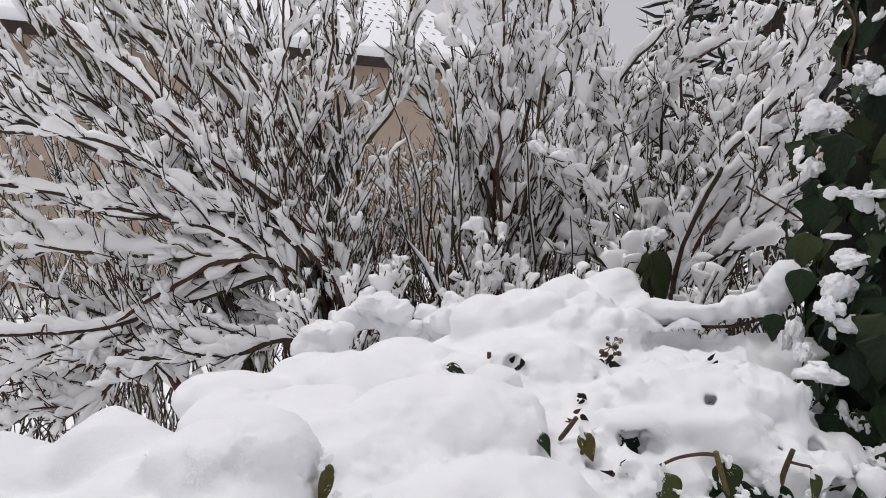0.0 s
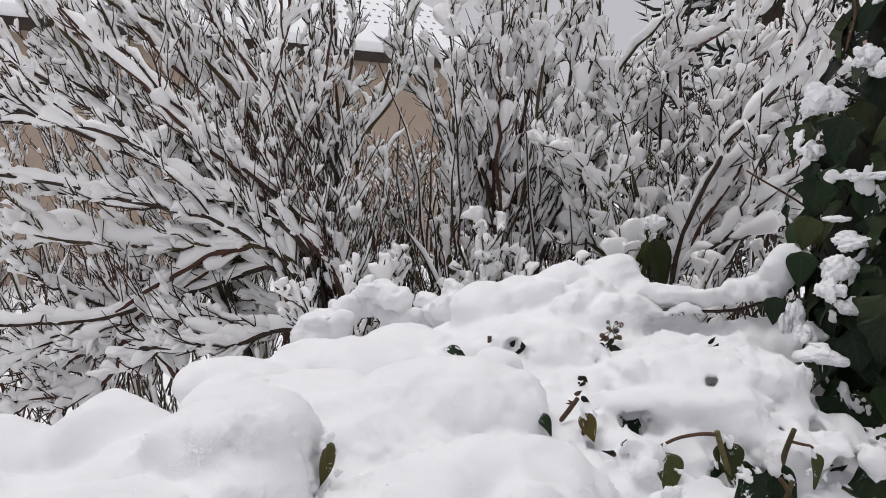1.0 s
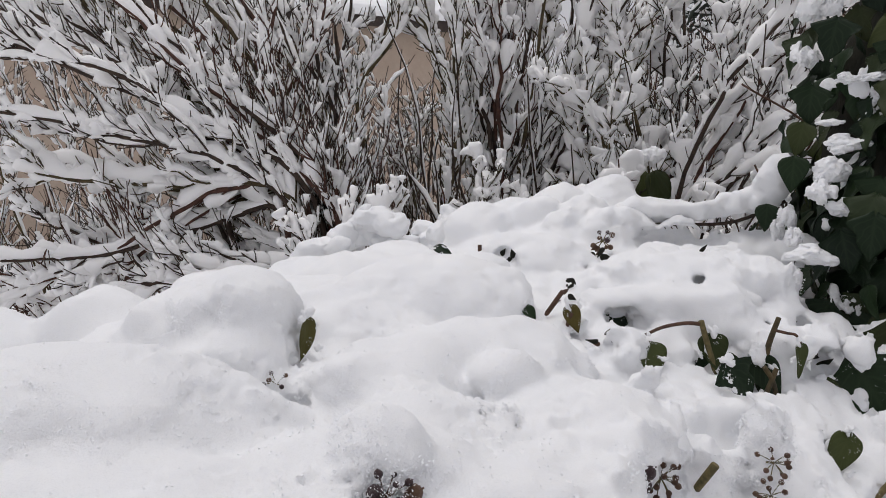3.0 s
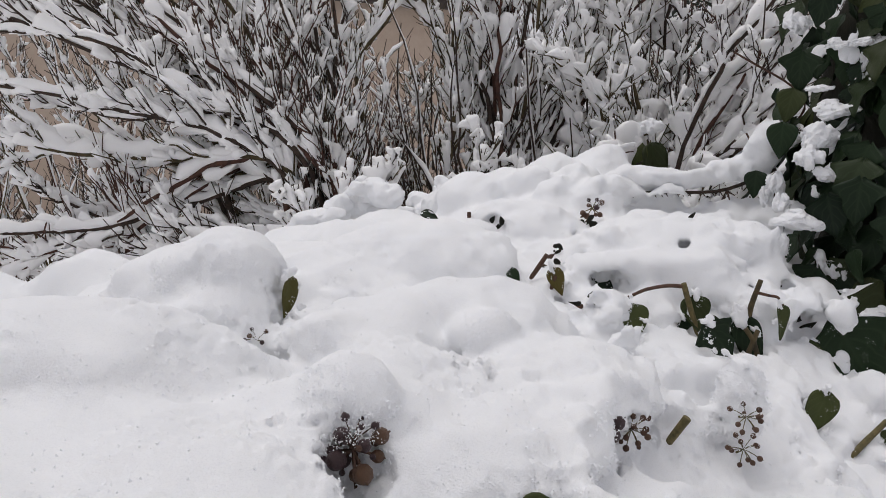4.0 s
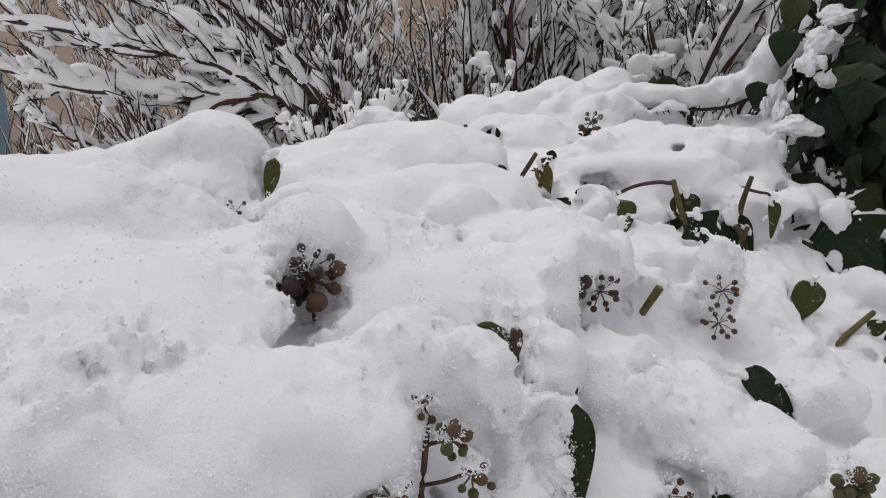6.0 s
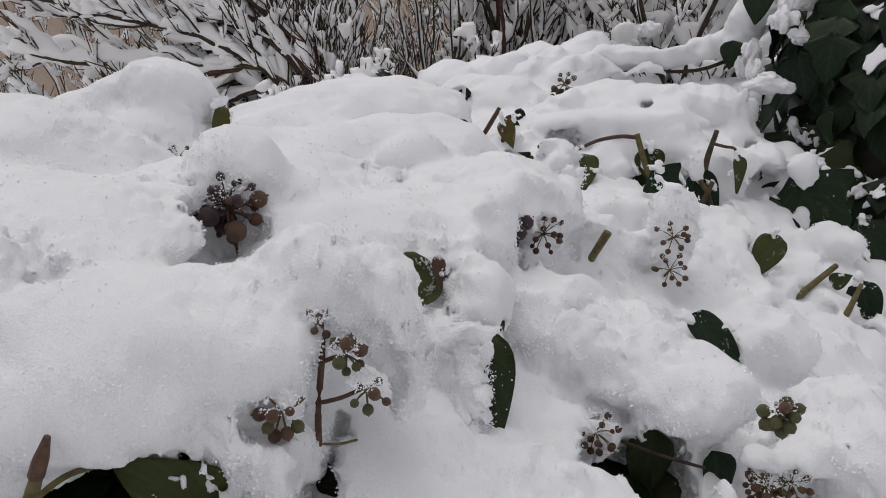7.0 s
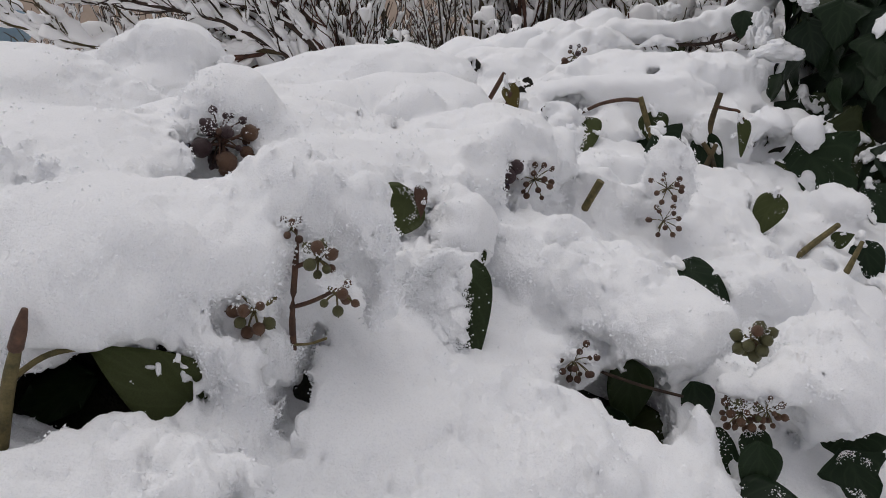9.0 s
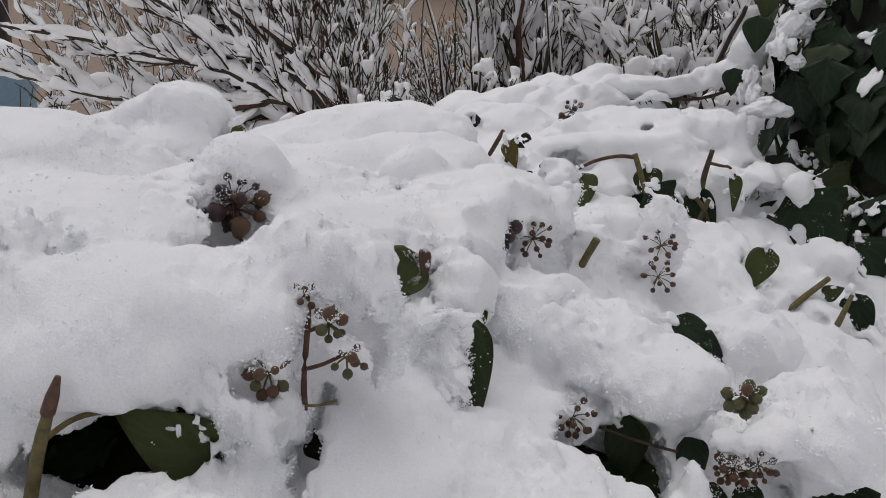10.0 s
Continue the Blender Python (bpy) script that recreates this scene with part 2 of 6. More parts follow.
sprout((0.483, 0.895, 1.212), (0.35, -0.47, -0.81), (-0.32, -0.95, 0.08), 0.096, "ivy", IVY, 16, open_=0.6)
sprout((0.505, 0.770, 1.123), (0.15, -0.36, -0.92), (-0.38, -0.91, 0.19), 0.056, "oval", IVY, 15, open_=0.6)
sprout((0.425, 0.775, 1.169), (-0.54, -0.28, -0.80), (-0.29, -0.95, 0.11), 0.054, "oval", IVY_PALE, 12, open_=0.8)
sprout((0.474, 0.765, 1.121), (0.87, -0.24, 0.44), (-0.35, -0.92, 0.19), 0.022, "broad", IVY_PALE, 14, open_=0.4)
sprout((0.237, 0.850, 1.248), (-0.01, -0.57, -0.82), (-0.07, -1.00, 0.02), 0.047, "broad", IVY_PALE, 7, open_=0.8)
sprout((0.449, 0.900, 1.189), (0.65, -0.56, -0.52), (-0.28, -0.95, 0.10), 0.036, "narrow", IVY_PALE, 34, open_=0.5)
sprout((0.374, 0.440, 1.054), (0.29, -0.61, -0.74), (-0.34, -0.84, 0.41), 0.036, "ivy", IVY, 37, open_=0.7)
sprout((0.386, 0.460, 1.060), (0.01, -0.60, -0.80), (-0.37, -0.84, 0.41), 0.036, "ivy", IVY, 38, open_=0.7)
sprout((0.411, 0.600, 1.037), (0.15, -0.70, -0.70), (-0.33, -0.87, 0.36), 0.014, "narrow", DARK_STEM, 29, open_=0.8)
sprout((0.139, 0.415, 1.181), (0.19, -0.48, -0.85), (0.16, -1, 0.42), 0.074, "oval", IVY, 4, open_=0.45)
sprout((0.298, 0.582, 1.141), (0.8, -0.4, -0.62), (0.1, -0.8, 0.8), 0.052, seed=6, open_=0.8)
sprout((0.313, 0.872, 1.252), (0.06, -0.31, -0.95), (-0.15, -0.99, 0.01), 0.042, "broad", IVY_PALE, 8, open_=0.6)
sprout((0.365, 0.875, 1.225), (0.4, -0.2, -0.9), (-0.3, -1, 0.4), 0.06, seed=9)
sprout((0.325, 0.87, 1.22), (0.5, -0.2, -0.7), (0.1, -1, 0.5), 0.055, seed=10)
sprout((0.408, 0.864, 1.242), (0.08, -0.15, -0.99), (0.35, -0.97, 0.02), 0.042, "narrow", IVY_PALE, 11, open_=0.6)
sprout((0.152, 0.868, 1.288), (0.3, -0.2, -1), (-0.2, -1, 0.3), 0.035, seed=17, mat=IVY_PALE)
sprout((0.205, 0.955, 1.262), (0.6, -0.4, -0.5), (0, -0.8, 0.7), 0.05, seed=18)
sprout((-0.108, 0.70, 1.312), (-0.05, -0.25, -1), (0.8, -0.65, 0.1), 0.044, "narrow", IVY_PALE, 20, open_=0.7)
sprout((0.100, 0.86, 1.290), (0.4, -0.4, -0.6), (0.6, -0.8, 0.3), 0.03, seed=21, open_=0.35)
sprout((-0.005, 0.945, 1.348), (0.8, -0.3, -0.25), (0, -0.7, 0.8), 0.026, seed=22)
sprout((0.33, 0.98, 1.285), (0.5, -0.3, -0.6), (0, -0.9, 0.5), 0.03, seed=31)
sprout((0.072, 0.226, 1.120), (0.9, 0.0, -0.25), (0, -0.7, 0.8), 0.027, seed=32)
sprout((0.310, 0.812, 1.232), (0.6, -0.3, -0.75), (-0.1, -1, 0.35), 0.044, "ivy", seed=35, open_=0.7)
rim = random.Random(19)
for k in range(15):
    x, y = rim.uniform(0.52, 0.66), rim.uniform(0.86, 1.10)
    sprout((x, y, float(hedge_top(x, y)) + rim.uniform(0.0, 0.02)), (rim.uniform(-0.3, 0.8), -0.4, rim.uniform(-0.9, -0.4)), (rim.uniform(-0.6, 0.1), -0.9, rim.uniform(0.3, 0.7)), rim.uniform(0.045, 0.078), "ivy", seed=70 + k % 5, open_=0.75)
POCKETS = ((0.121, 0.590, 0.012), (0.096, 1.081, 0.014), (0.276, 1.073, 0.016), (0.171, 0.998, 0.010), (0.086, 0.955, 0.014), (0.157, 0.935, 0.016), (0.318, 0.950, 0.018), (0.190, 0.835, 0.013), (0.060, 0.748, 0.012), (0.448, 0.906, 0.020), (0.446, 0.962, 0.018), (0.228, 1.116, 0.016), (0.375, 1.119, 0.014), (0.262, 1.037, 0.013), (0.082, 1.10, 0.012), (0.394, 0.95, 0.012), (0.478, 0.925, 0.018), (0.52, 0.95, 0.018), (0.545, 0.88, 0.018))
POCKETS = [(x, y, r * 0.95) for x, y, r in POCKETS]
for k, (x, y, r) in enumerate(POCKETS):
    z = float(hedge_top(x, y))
    # most scraps are near-black: the pocket's shade is in their colour
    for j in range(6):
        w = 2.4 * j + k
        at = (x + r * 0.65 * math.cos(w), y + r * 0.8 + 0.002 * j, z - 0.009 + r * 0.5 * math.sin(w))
        sprout(at, (math.cos(w * 1.7), -0.3, math.sin(w * 2.3) - 0.3), (math.sin(w * 3.1) * 0.6, -1, 0.3 * math.cos(w)), r * (1.2 if j < 3 else 0.8), ("oval", "narrow")[j % 2], DARK_STEM if j > 3 else INNER_SHADE, 60 + (k + j) % 4, open_=0.0)
# leaves deep inside the pockets; the front ones carry the shade in their colour
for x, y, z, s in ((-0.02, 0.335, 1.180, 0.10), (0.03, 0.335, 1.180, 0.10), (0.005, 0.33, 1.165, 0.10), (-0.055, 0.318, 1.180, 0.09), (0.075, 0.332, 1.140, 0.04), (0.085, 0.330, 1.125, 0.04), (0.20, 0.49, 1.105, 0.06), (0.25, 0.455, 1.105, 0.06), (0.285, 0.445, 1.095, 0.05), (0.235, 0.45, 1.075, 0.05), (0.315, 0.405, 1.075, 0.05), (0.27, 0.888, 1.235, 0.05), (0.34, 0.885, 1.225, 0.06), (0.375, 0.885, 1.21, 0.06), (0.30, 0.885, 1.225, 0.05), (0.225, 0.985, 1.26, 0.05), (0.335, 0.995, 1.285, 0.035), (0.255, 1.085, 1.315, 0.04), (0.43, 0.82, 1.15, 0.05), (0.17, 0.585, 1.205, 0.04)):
    sprout((x, y, z), (0.3 * math.sin(x * 90), -0.1, -1), (0.4 * math.sin(x * 50), -1, 0.25), s * 0.85, "oval", INNER_SHADE if y < 0.35 else IVY, seed=int(x * 1000) % 5 + 50, open_=0.0)

umbel((-0.006, 0.440, 1.247), (0.05, -0.8, -0.50), 9, 0.0122, 0.017, (BERRY, BROWN_BERRY), 1, 0.010, 1.1)
umbel((-0.007, 0.446, 1.240), (0.0, -0.2, 1), 1, 0.006, 0.002, (BERRY, BROWN_BERRY), 21, 0.035, 0.5, 0.0)
umbel((-0.006, 0.438, 1.252), (0.0, -1.0, 0.10), 18, 0.0058, 0.018, (BERRY, DARK_STEM), 2, 0.01, 1.5, 0.6)
umbel((0.163, 0.556, 1.213), (-0.1, -0.9, 0.15), 4, 0.0125, 0.011, (BERRY, BERRY), 3, 0.02, 0.9)
umbel((0.186, 0.572, 1.208), (0.35, -0.9, 0.15), 14, 0.0052, 0.015, (DARK_STEM, BROWN_BERRY), 4, 0.02, 0.95)
umbel((0.296, 0.640, 1.192), (0.1, -0.9, 0.3), 11, 0.0048, 0.014, (BROWN_BERRY, DARK_STEM), 5, 0.02, 0.95)
umbel((0.293, 0.636, 1.165), (0.1, -0.8, 0.5), 11, 0.0048, 0.014, (BROWN_BERRY, DARK_STEM), 6, 0.02, 1.05)
umbel((0.066, 0.297, 1.180), (-0.5, -0.5, -0.25), 11, 0.0060, 0.011, (BROWN_BERRY, GREEN_BERRY), 7, 0.012, 1.0, 0.4)
umbel((0.100, 0.312, 1.184), (0.6, -0.4, -0.3), 6, 0.0058, 0.009, (BROWN_BERRY, GREEN_BERRY), 8, 0.006, 0.9, 0.0)
umbel((0.091, 0.316, 1.199), (0.5, -0.3, 0.3), 8, 0.0062, 0.008, (BROWN_BERRY, GREEN_BERRY), 9, 0.006, 1.0, 0.0)
umbel((0.077, 0.322, 1.212), (-0.1, -0.6, 0.7), 7, 0.0040, 0.007, (DARK_STEM, BROWN_BERRY), 10, 0.006, 1.0, 0.3)
umbel((0.310, 0.411, 1.134), (0.0, -0.8, -0.45), 14, 0.0074, 0.0098, (GREEN_BERRY, BROWN_BERRY), 11, 0.008, 1.05, 0.6)
umbel((0.308, 0.421, 1.085), (-0.4, -0.7, -0.1), 18, 0.0052, 0.0105, (BROWN_BERRY, GREEN_BERRY), 12, 0.02, 1.1)
umbel((0.322, 0.421, 1.087), (0.5, -0.7, -0.1), 13, 0.0046, 0.0105, (BROWN_BERRY, GREEN_BERRY), 13, 0.02, 1.1)
umbel((0.212, 0.431, 1.112), (0.3, -0.7, -0.3), 16, 0.0044, 0.013, (DARK_STEM, BROWN_BERRY), 14, 0.02, 1.1)
umbel((0.236, 1.150, 1.330), (0, -0.9, 0.1), 9, 0.009, 0.016, (BROWN_BERRY, BERRY), 15, 0.02, 1.0)
umbel((-0.12, 0.625, 1.268), (0.2, -0.9, 0.1), 7, 0.0045, 0.012, (BROWN_BERRY, BERRY), 16, 0.02, 1.0)
umbel((0.335, 0.985, 1.277), (0, -0.9, 0.2), 8, 0.006, 0.014, (BERRY, BROWN_BERRY), 17, 0.02, 1.0)


def nets(d):
    """Naive surface nets of a sampled distance: the places on the grid and the quads."""
    s = d < 0
    cnt = np.zeros(tuple(k - 1 for k in d.shape), np.uint8)
    corner = [(i, j, k) for i in (0, 1) for j in (0, 1) for k in (0, 1)]
    na, nb, nw = cnt.shape
    for i, j, k in corner:
        cnt += s[i:i + na, j:j + nb, k:k + nw]
    act = np.nonzero((cnt > 0) & (cnt < 8))
    ident = np.full(cnt.shape, -1, np.int32)
    ident[act] = np.arange(len(act[0]))
    val = {c: d[act[0] + c[0], act[1] + c[1], act[2] + c[2]] for c in corner}
    pos, num = np.zeros((len(act[0]), 3), np.float32), np.zeros(len(act[0]), np.float32)
    for c in corner:
        for ax in range(3):
            if c[ax] == 0:
                e = tuple(1 if q == ax else c[q] for q in range(3))
                v0, v1 = val[c], val[e]
                cross = (v0 < 0) != (v1 < 0)
                t = np.where(cross, v0 / np.where(cross, v0 - v1, 1), 0)
                for q in range(3):
                    pos[:, q] += np.where(cross, c[q] + (t if q == ax else 0), 0)
                num += cross
    pos /= num[:, None]
    quads = []
    for ax in range(3):
        o1, o2 = [q for q in range(3) if q != ax]
        lo, hi = [slice(None)] * 3, [slice(None)] * 3
        lo[ax], hi[ax] = slice(0, -1), slice(1, None)
        for q in (o1, o2):
            lo[q] = hi[q] = slice(1, -1)
        a, b = s[tuple(lo)], s[tuple(hi)]
        e = np.nonzero(a != b)
        flip = a[e] if ax != 1 else ~a[e]
        ring = []
        for u1, u2 in ((0, 0), (1, 0), (1, 1), (0, 1)):
            k = list(e)
            k[o1], k[o2] = k[o1] + u1, k[o2] + u2
            ring.append(ident[tuple(k)])
        r = np.stack(ring, -1)
        r[~flip] = r[~flip][:, ::-1]
        quads.append(r)
    return (act[0] + pos[:, 0], act[1] + pos[:, 1], act[2] + pos[:, 2]), np.concatenate(quads)


class SnowField:
    """A signed distance on a grid that is finer towards the front edge of the hedge."""

    def __init__(self, na=520, nb=370, nw=92):
        self.angle = np.concatenate([np.linspace(radians(-88), radians(-46), 40)[:-1], np.linspace(radians(-46), radians(42), na - 78), np.linspace(radians(42), radians(88), 40)[1:]])
        self.dist = np.exp(np.linspace(math.log(0.215), math.log(2.10), nb))
        self.rise = np.linspace(-0.105, 0.125, nw)
        a, d = np.meshgrid(self.angle, self.dist, indexing="ij")
        self.x = (0.16 + d * np.sin(a)).astype(np.float32)
        self.y = (-0.10 + d * np.cos(a)).astype(np.float32)
        self.h = hedge_top(self.x, self.y).astype(np.float32)
        self.d = np.broadcast_to(self.rise.astype(np.float32), (na, nb, nw)) + 0.020
        self.d = np.maximum(self.d, -0.085 - self.rise.astype(np.float32))
        ragged = 0.02 * value_noise(np.stack([self.x, self.y, 0 * self.x], -1), 0.05, 61)
        self.rim = np.maximum(np.abs(self.x - 0.05) - 1.06, np.abs(self.y - 0.87) - 0.755) + ragged

    def window(self, x, y, r):
        near = np.hypot(self.x - x, self.y - y) < r
        ia, ib = np.flatnonzero(near.any(1)), np.flatnonzero(near.any(0))
        if not len(ia):
            return None
        return slice(ia[0], ia[-1] + 1), slice(ib[0], ib[-1] + 1)

    def ellipsoid(self, s, x, y, z, rx, ry, rz, turn, lean=0.0):
        c, n = math.cos(radians(turn)), math.sin(radians(turn))
        px, py = self.x[s][..., None] - x, self.y[s][..., None] - y
        pz = (self.h[s][..., None] + self.rise.astype(np.float32)) - z
        qx, qy = (c * px + n * py), (-n * px + c * py)
        pz = pz - lean * qx
        k = np.sqrt((qx / rx) ** 2 + (qy / ry) ** 2 + (pz / rz) ** 2)
        g = np.sqrt((qx / rx ** 2) ** 2 + (qy / ry ** 2) ** 2 + (pz / rz ** 2) ** 2)
        return k * (k - 1) / np.maximum(g, 1e-6)

    def pillow(self, x, y, z, rx, ry, rz, turn=0, soft=0.02, lean=0.0):
        s = self.window(x, y, max(rx, ry) * 1.2 + soft * 2)
        if s is None:
            return
        e, d = self.ellipsoid(s, x, y, z, rx, ry, rz, turn, lean), self.d[s]
        m = np.maximum(soft - np.abs(e - d), 0) / soft
        self.d[s] = np.minimum(e, d) - m * m * soft * 0.25

    def hollow(self, x, y, z, rx, ry, rz, turn=0, soft=0.006, lean=0.0):
        s = self.window(x, y, max(rx, ry) * 1.2 + soft * 2)
        if s is None:
            return
        e, d = -self.ellipsoid(s, x, y, z, rx, ry, rz, turn, lean), self.d[s]
        near = np.nonzero((np.abs(e) < 0.012) & (np.abs(d) < 0.03))
        ia, ib = near[0] + s[0].start, near[1] + s[1].start
        p = np.stack([self.x[ia, ib], self.y[ia, ib], self.h[ia, ib] + self.rise[near[2]]], -1)
        fine = np.clip(np.hypot(self.x[ia, ib] - 0.16, self.y[ia, ib] + 0.1) / 0.6, 0.5, 1.3)
        e[near] += (fine * (0.0048 * value_noise(p, 0.013, 91) + 0.0040 * value_noise(p, 0.0062, 92) + 0.002 * value_noise(p, 0.003, 93))).astype(np.float32)
        m = np.maximum(soft - np.abs(e - d), 0) / soft
        self.d[s] = np.maximum(e, d) + m * m * soft * 0.25

    def crumble(self):
        """Lumps and crumbs, only close to the surface."""
        i = np.nonzero(np.abs(self.d) < 0.016)
        p = np.stack([self.x[i[0], i[1]], self.y[i[0], i[1]], self.h[i[0], i[1]] + self.rise[i[2]]], -1)
        near = np.clip(1.45 - np.hypot(p[:, 0] - 0.16, p[:, 1] + 0.1), 0.5, 1.0)
        mask = np.clip(value_noise(p, 0.06, 3) * 0.8 + 0.35 + 0.9 * p[:, 0] + 2.0 * np.maximum(0.46 - p[:, 1], 0), 0.15, 1.0)
        right = np.clip(p[:, 0] * 4 + 0.2, 0.15, 1.0)
        add = 0.0075 * value_noise(p, 0.055, 12) + 0.0042 * value_noise(p, 0.03, 1) + right * 0.0050 * value_noise(p, 0.018, 9)
        add = add + mask * (0.0034 * value_noise(p, 0.010, 2) + near * (0.0028 * value_noise(p, 0.0055, 4) + 0.0022 * value_noise(p, 0.0030, 6)))
        self.d[i] += add.astype(np.float32)

    def surface(self):
        (fa, fb, fw), quads = nets(self.d)
        ang = np.interp(fa, np.arange(len(self.angle)), self.angle)
        dist = np.interp(fb, np.arange(len(self.dist)), self.dist)
        rise = np.interp(fw, np.arange(len(self.rise)), self.rise)
        x, y = 0.16 + dist * np.sin(ang), -0.10 + dist * np.cos(ang)
        keep = (rise > -0.0835)[quads].any(1)
        return tidy(np.stack([x, y, hedge_top(x, y) + rise], -1), quads[keep])


def relax(v, q, weight, times=3):
    """Even out the steps of the grid where the weight asks for it."""
    for _ in range(times):
        total, count = np.zeros_like(v), np.zeros(len(v))
        for k in range(4):
            np.add.at(total, q[:, k], v[q[:, (k + 1) % 4]] + v[q[:, k - 1]])
            np.add.at(count, q[:, k], 2)
        v = v + (total / np.maximum(count, 1)[:, None] - v) * (0.6 * weight * (count > 0))[:, None]
    return v


def main_piece(count, q):
    """Which faces belong to large connected pieces of the surface."""
    label = np.arange(count)
    for _ in range(60):
        low = label[q].min(1)
        before = label.copy()
        for k in range(4):
            np.minimum.at(label, q[:, k], low)
        label = label[label]
        if (label == before).all():
            break
    size = np.bincount(label, minlength=count)
    return size[label[q[:, 0]]] > 1500


def tidy(v, q):
    used, inv = np.unique(q, return_inverse=True)
    return v[used], inv.reshape(q.shape)


def blanket():
    f = SnowField()
    top = hedge_top
    # broad mounds along the far crest and to the left
    f.pillow(-0.172, 0.712, 1.302, 0.058, 0.060, 0.056, soft=0.03)
    f.pillow(-0.155, 0.690, 1.286, 0.040, 0.045, 0.050, soft=0.02)
    f.pillow(-0.225, 0.735, 1.290, 0.055, 0.065, 0.048, soft=0.03)
    f.pillow(-0.180, 0.655, 1.262, 0.046, 0.046, 0.040, soft=0.03)
    f.pillow(-0.290, 0.760, 1.262, 0.065, 0.065, 0.042, soft=0.03)
    f.pillow(-0.165, 0.985, 1.272, 0.070, 0.080, 0.040, soft=0.03)
    f.pillow(-0.275, 0.985, 1.265, 0.080, 0.080, 0.040, soft=0.03)
    f.pillow(-0.20, 1.215, 1.268, 0.10, 0.08, 0.040, soft=0.03)
    f.pillow(-0.33, 1.12, 1.262, 0.09, 0.07, 0.036, soft=0.03)
    f.pillow(-0.08, 1.24, 1.295, 0.07, 0.07, 0.036, soft=0.03)
    f.pillow(-0.205, 0.690, 1.324, 0.030, 0.030, 0.018, soft=0.025)
    f.pillow(-0.152, 0.684, 1.322, 0.026, 0.028, 0.020, soft=0.025)
    f.pillow(-0.250, 0.720, 1.306, 0.034, 0.030, 0.020, soft=0.025)
    f.pillow(-0.37, 0.83, 1.262, 0.075, 0.075, 0.055)
    f.pillow(-0.50, 0.80, 1.255, 0.09, 0.08, 0.05)
    f.pillow(-0.005, 0.90, 1.288, 0.115, 0.09, 0.052)
    f.pillow(0.065, 0.745, 1.262, 0.078, 0.062, 0.036)
    f.pillow(-0.02, 0.70, 1.25, 0.07, 0.05, 0.03)
    f.pillow(-0.12, 1.15, 1.275, 0.09, 0.08, 0.045)
    f.pillow(0.05, 1.36, 1.335, 0.06, 0.06, 0.04)
    f.pillow(0.12, 1.40, 1.35, 0.05, 0.05, 0.04)
    f.pillow(0.20, 1.42, 1.365, 0.055, 0.05, 0.045)
    f.pillow(0.29, 1.42, 1.375, 0.05, 0.05, 0.05)
    f.pillow(0.255, 1.27, 1.335, 0.06, 0.08, 0.035)
    f.pillow(0.36, 1.05, 1.285, 0.11, 0.09, 0.035)
    f.pillow(0.14, 1.13, 1.30, 0.08, 0.07, 0.04)
    f.pillow(0.41, 0.985, 1.235, 0.07, 0.04, 0.03)
    f.hollow(0.405, 0.915, 1.252, 0.030, 0.028, 0.030)
    # the broad smooth slope towards the front
    f.pillow(-0.13, 0.42, 1.235, 0.14, 0.14, 0.035)
    f.pillow(-0.28, 0.55, 1.275, 0.12, 0.10, 0.03)
    f.pillow(-0.04, 0.315, 1.208, 0.085, 0.055, 0.032)
    f.pillow(-0.10, 0.30, 1.215, 0.07, 0.06, 0.035)
    f.pillow(0.010, 0.232, 1.130, 0.085, 0.032, 0.020)
    f.pillow(0.103, 0.335, 1.109, 0.035, 0.042, 0.026)
    f.pillow(0.165, 0.375, 1.083, 0.055, 0.050, 0.029)
    f.pillow(0.140, 0.300, 1.078, 0.070, 0.055, 0.022)
    # cap above the dark ripe berries, with a pocket under it
    f.pillow(-0.011, 0.470, 1.271, 0.028, 0.028, 0.026, soft=0.008)
    f.pillow(-0.055, 0.45, 1.235, 0.03, 0.03, 0.028)
    f.pillow(-0.004, 0.510, 1.250, 0.036, 0.050, 0.020, soft=0.03)
    f.pillow(0.034, 0.468, 1.204, 0.045, 0.050, 0.030, soft=0.04)
    f.pillow(-0.055, 0.495, 1.244, 0.036, 0.050, 0.020, soft=0.03)
    f.pillow(-0.062, 0.628, 1.262, 0.031, 0.030, 0.028, soft=0.010)
    f.hollow(-0.100, 0.600, 1.257, 0.026, 0.022, 0.010, soft=0.008)
    f.hollow(-0.058, 0.590, 1.243, 0.024, 0.016, 0.010, soft=0.008)
    f.pillow(0.127, 0.635, 1.228, 0.065, 0.070, 0.022, soft=0.05)
    f.pillow(-0.098, 0.850, 1.285, 0.060, 0.065, 0.036, soft=0.03)
    # caps round the pale cluster
    f.pillow(0.070, 0.352, 1.222, 0.032, 0.030, 0.028, soft=0.022)
    f.pillow(0.102, 0.347, 1.215, 0.017, 0.018, 0.032, soft=0.010)
    f.pillow(0.040, 0.332, 1.196, 0.042, 0.028, 0.026)
    f.pillow(0.110, 0.338, 1.190, 0.013, 0.016, 0.036, soft=0.01)
    f.pillow(0.032, 0.346, 1.203, 0.036, 0.030, 0.028, soft=0.02)
    # pocket with the half-buried leaf
    f.pillow(0.095, 0.515, 1.212, 0.065, 0.060, 0.030, soft=0.05)
    f.pillow(0.105, 0.430, 1.173, 0.025, 0.030, 0.014)
    f.hollow(0.103, 0.412, 1.201, 0.021, 0.024, 0.017)
    f.pillow(0.154, 0.466, 1.190, 0.013, 0.016, 0.012, soft=0.006)
    f.pillow(0.14, 0.452, 1.178, 0.018, 0.03, 0.03, soft=0.01)
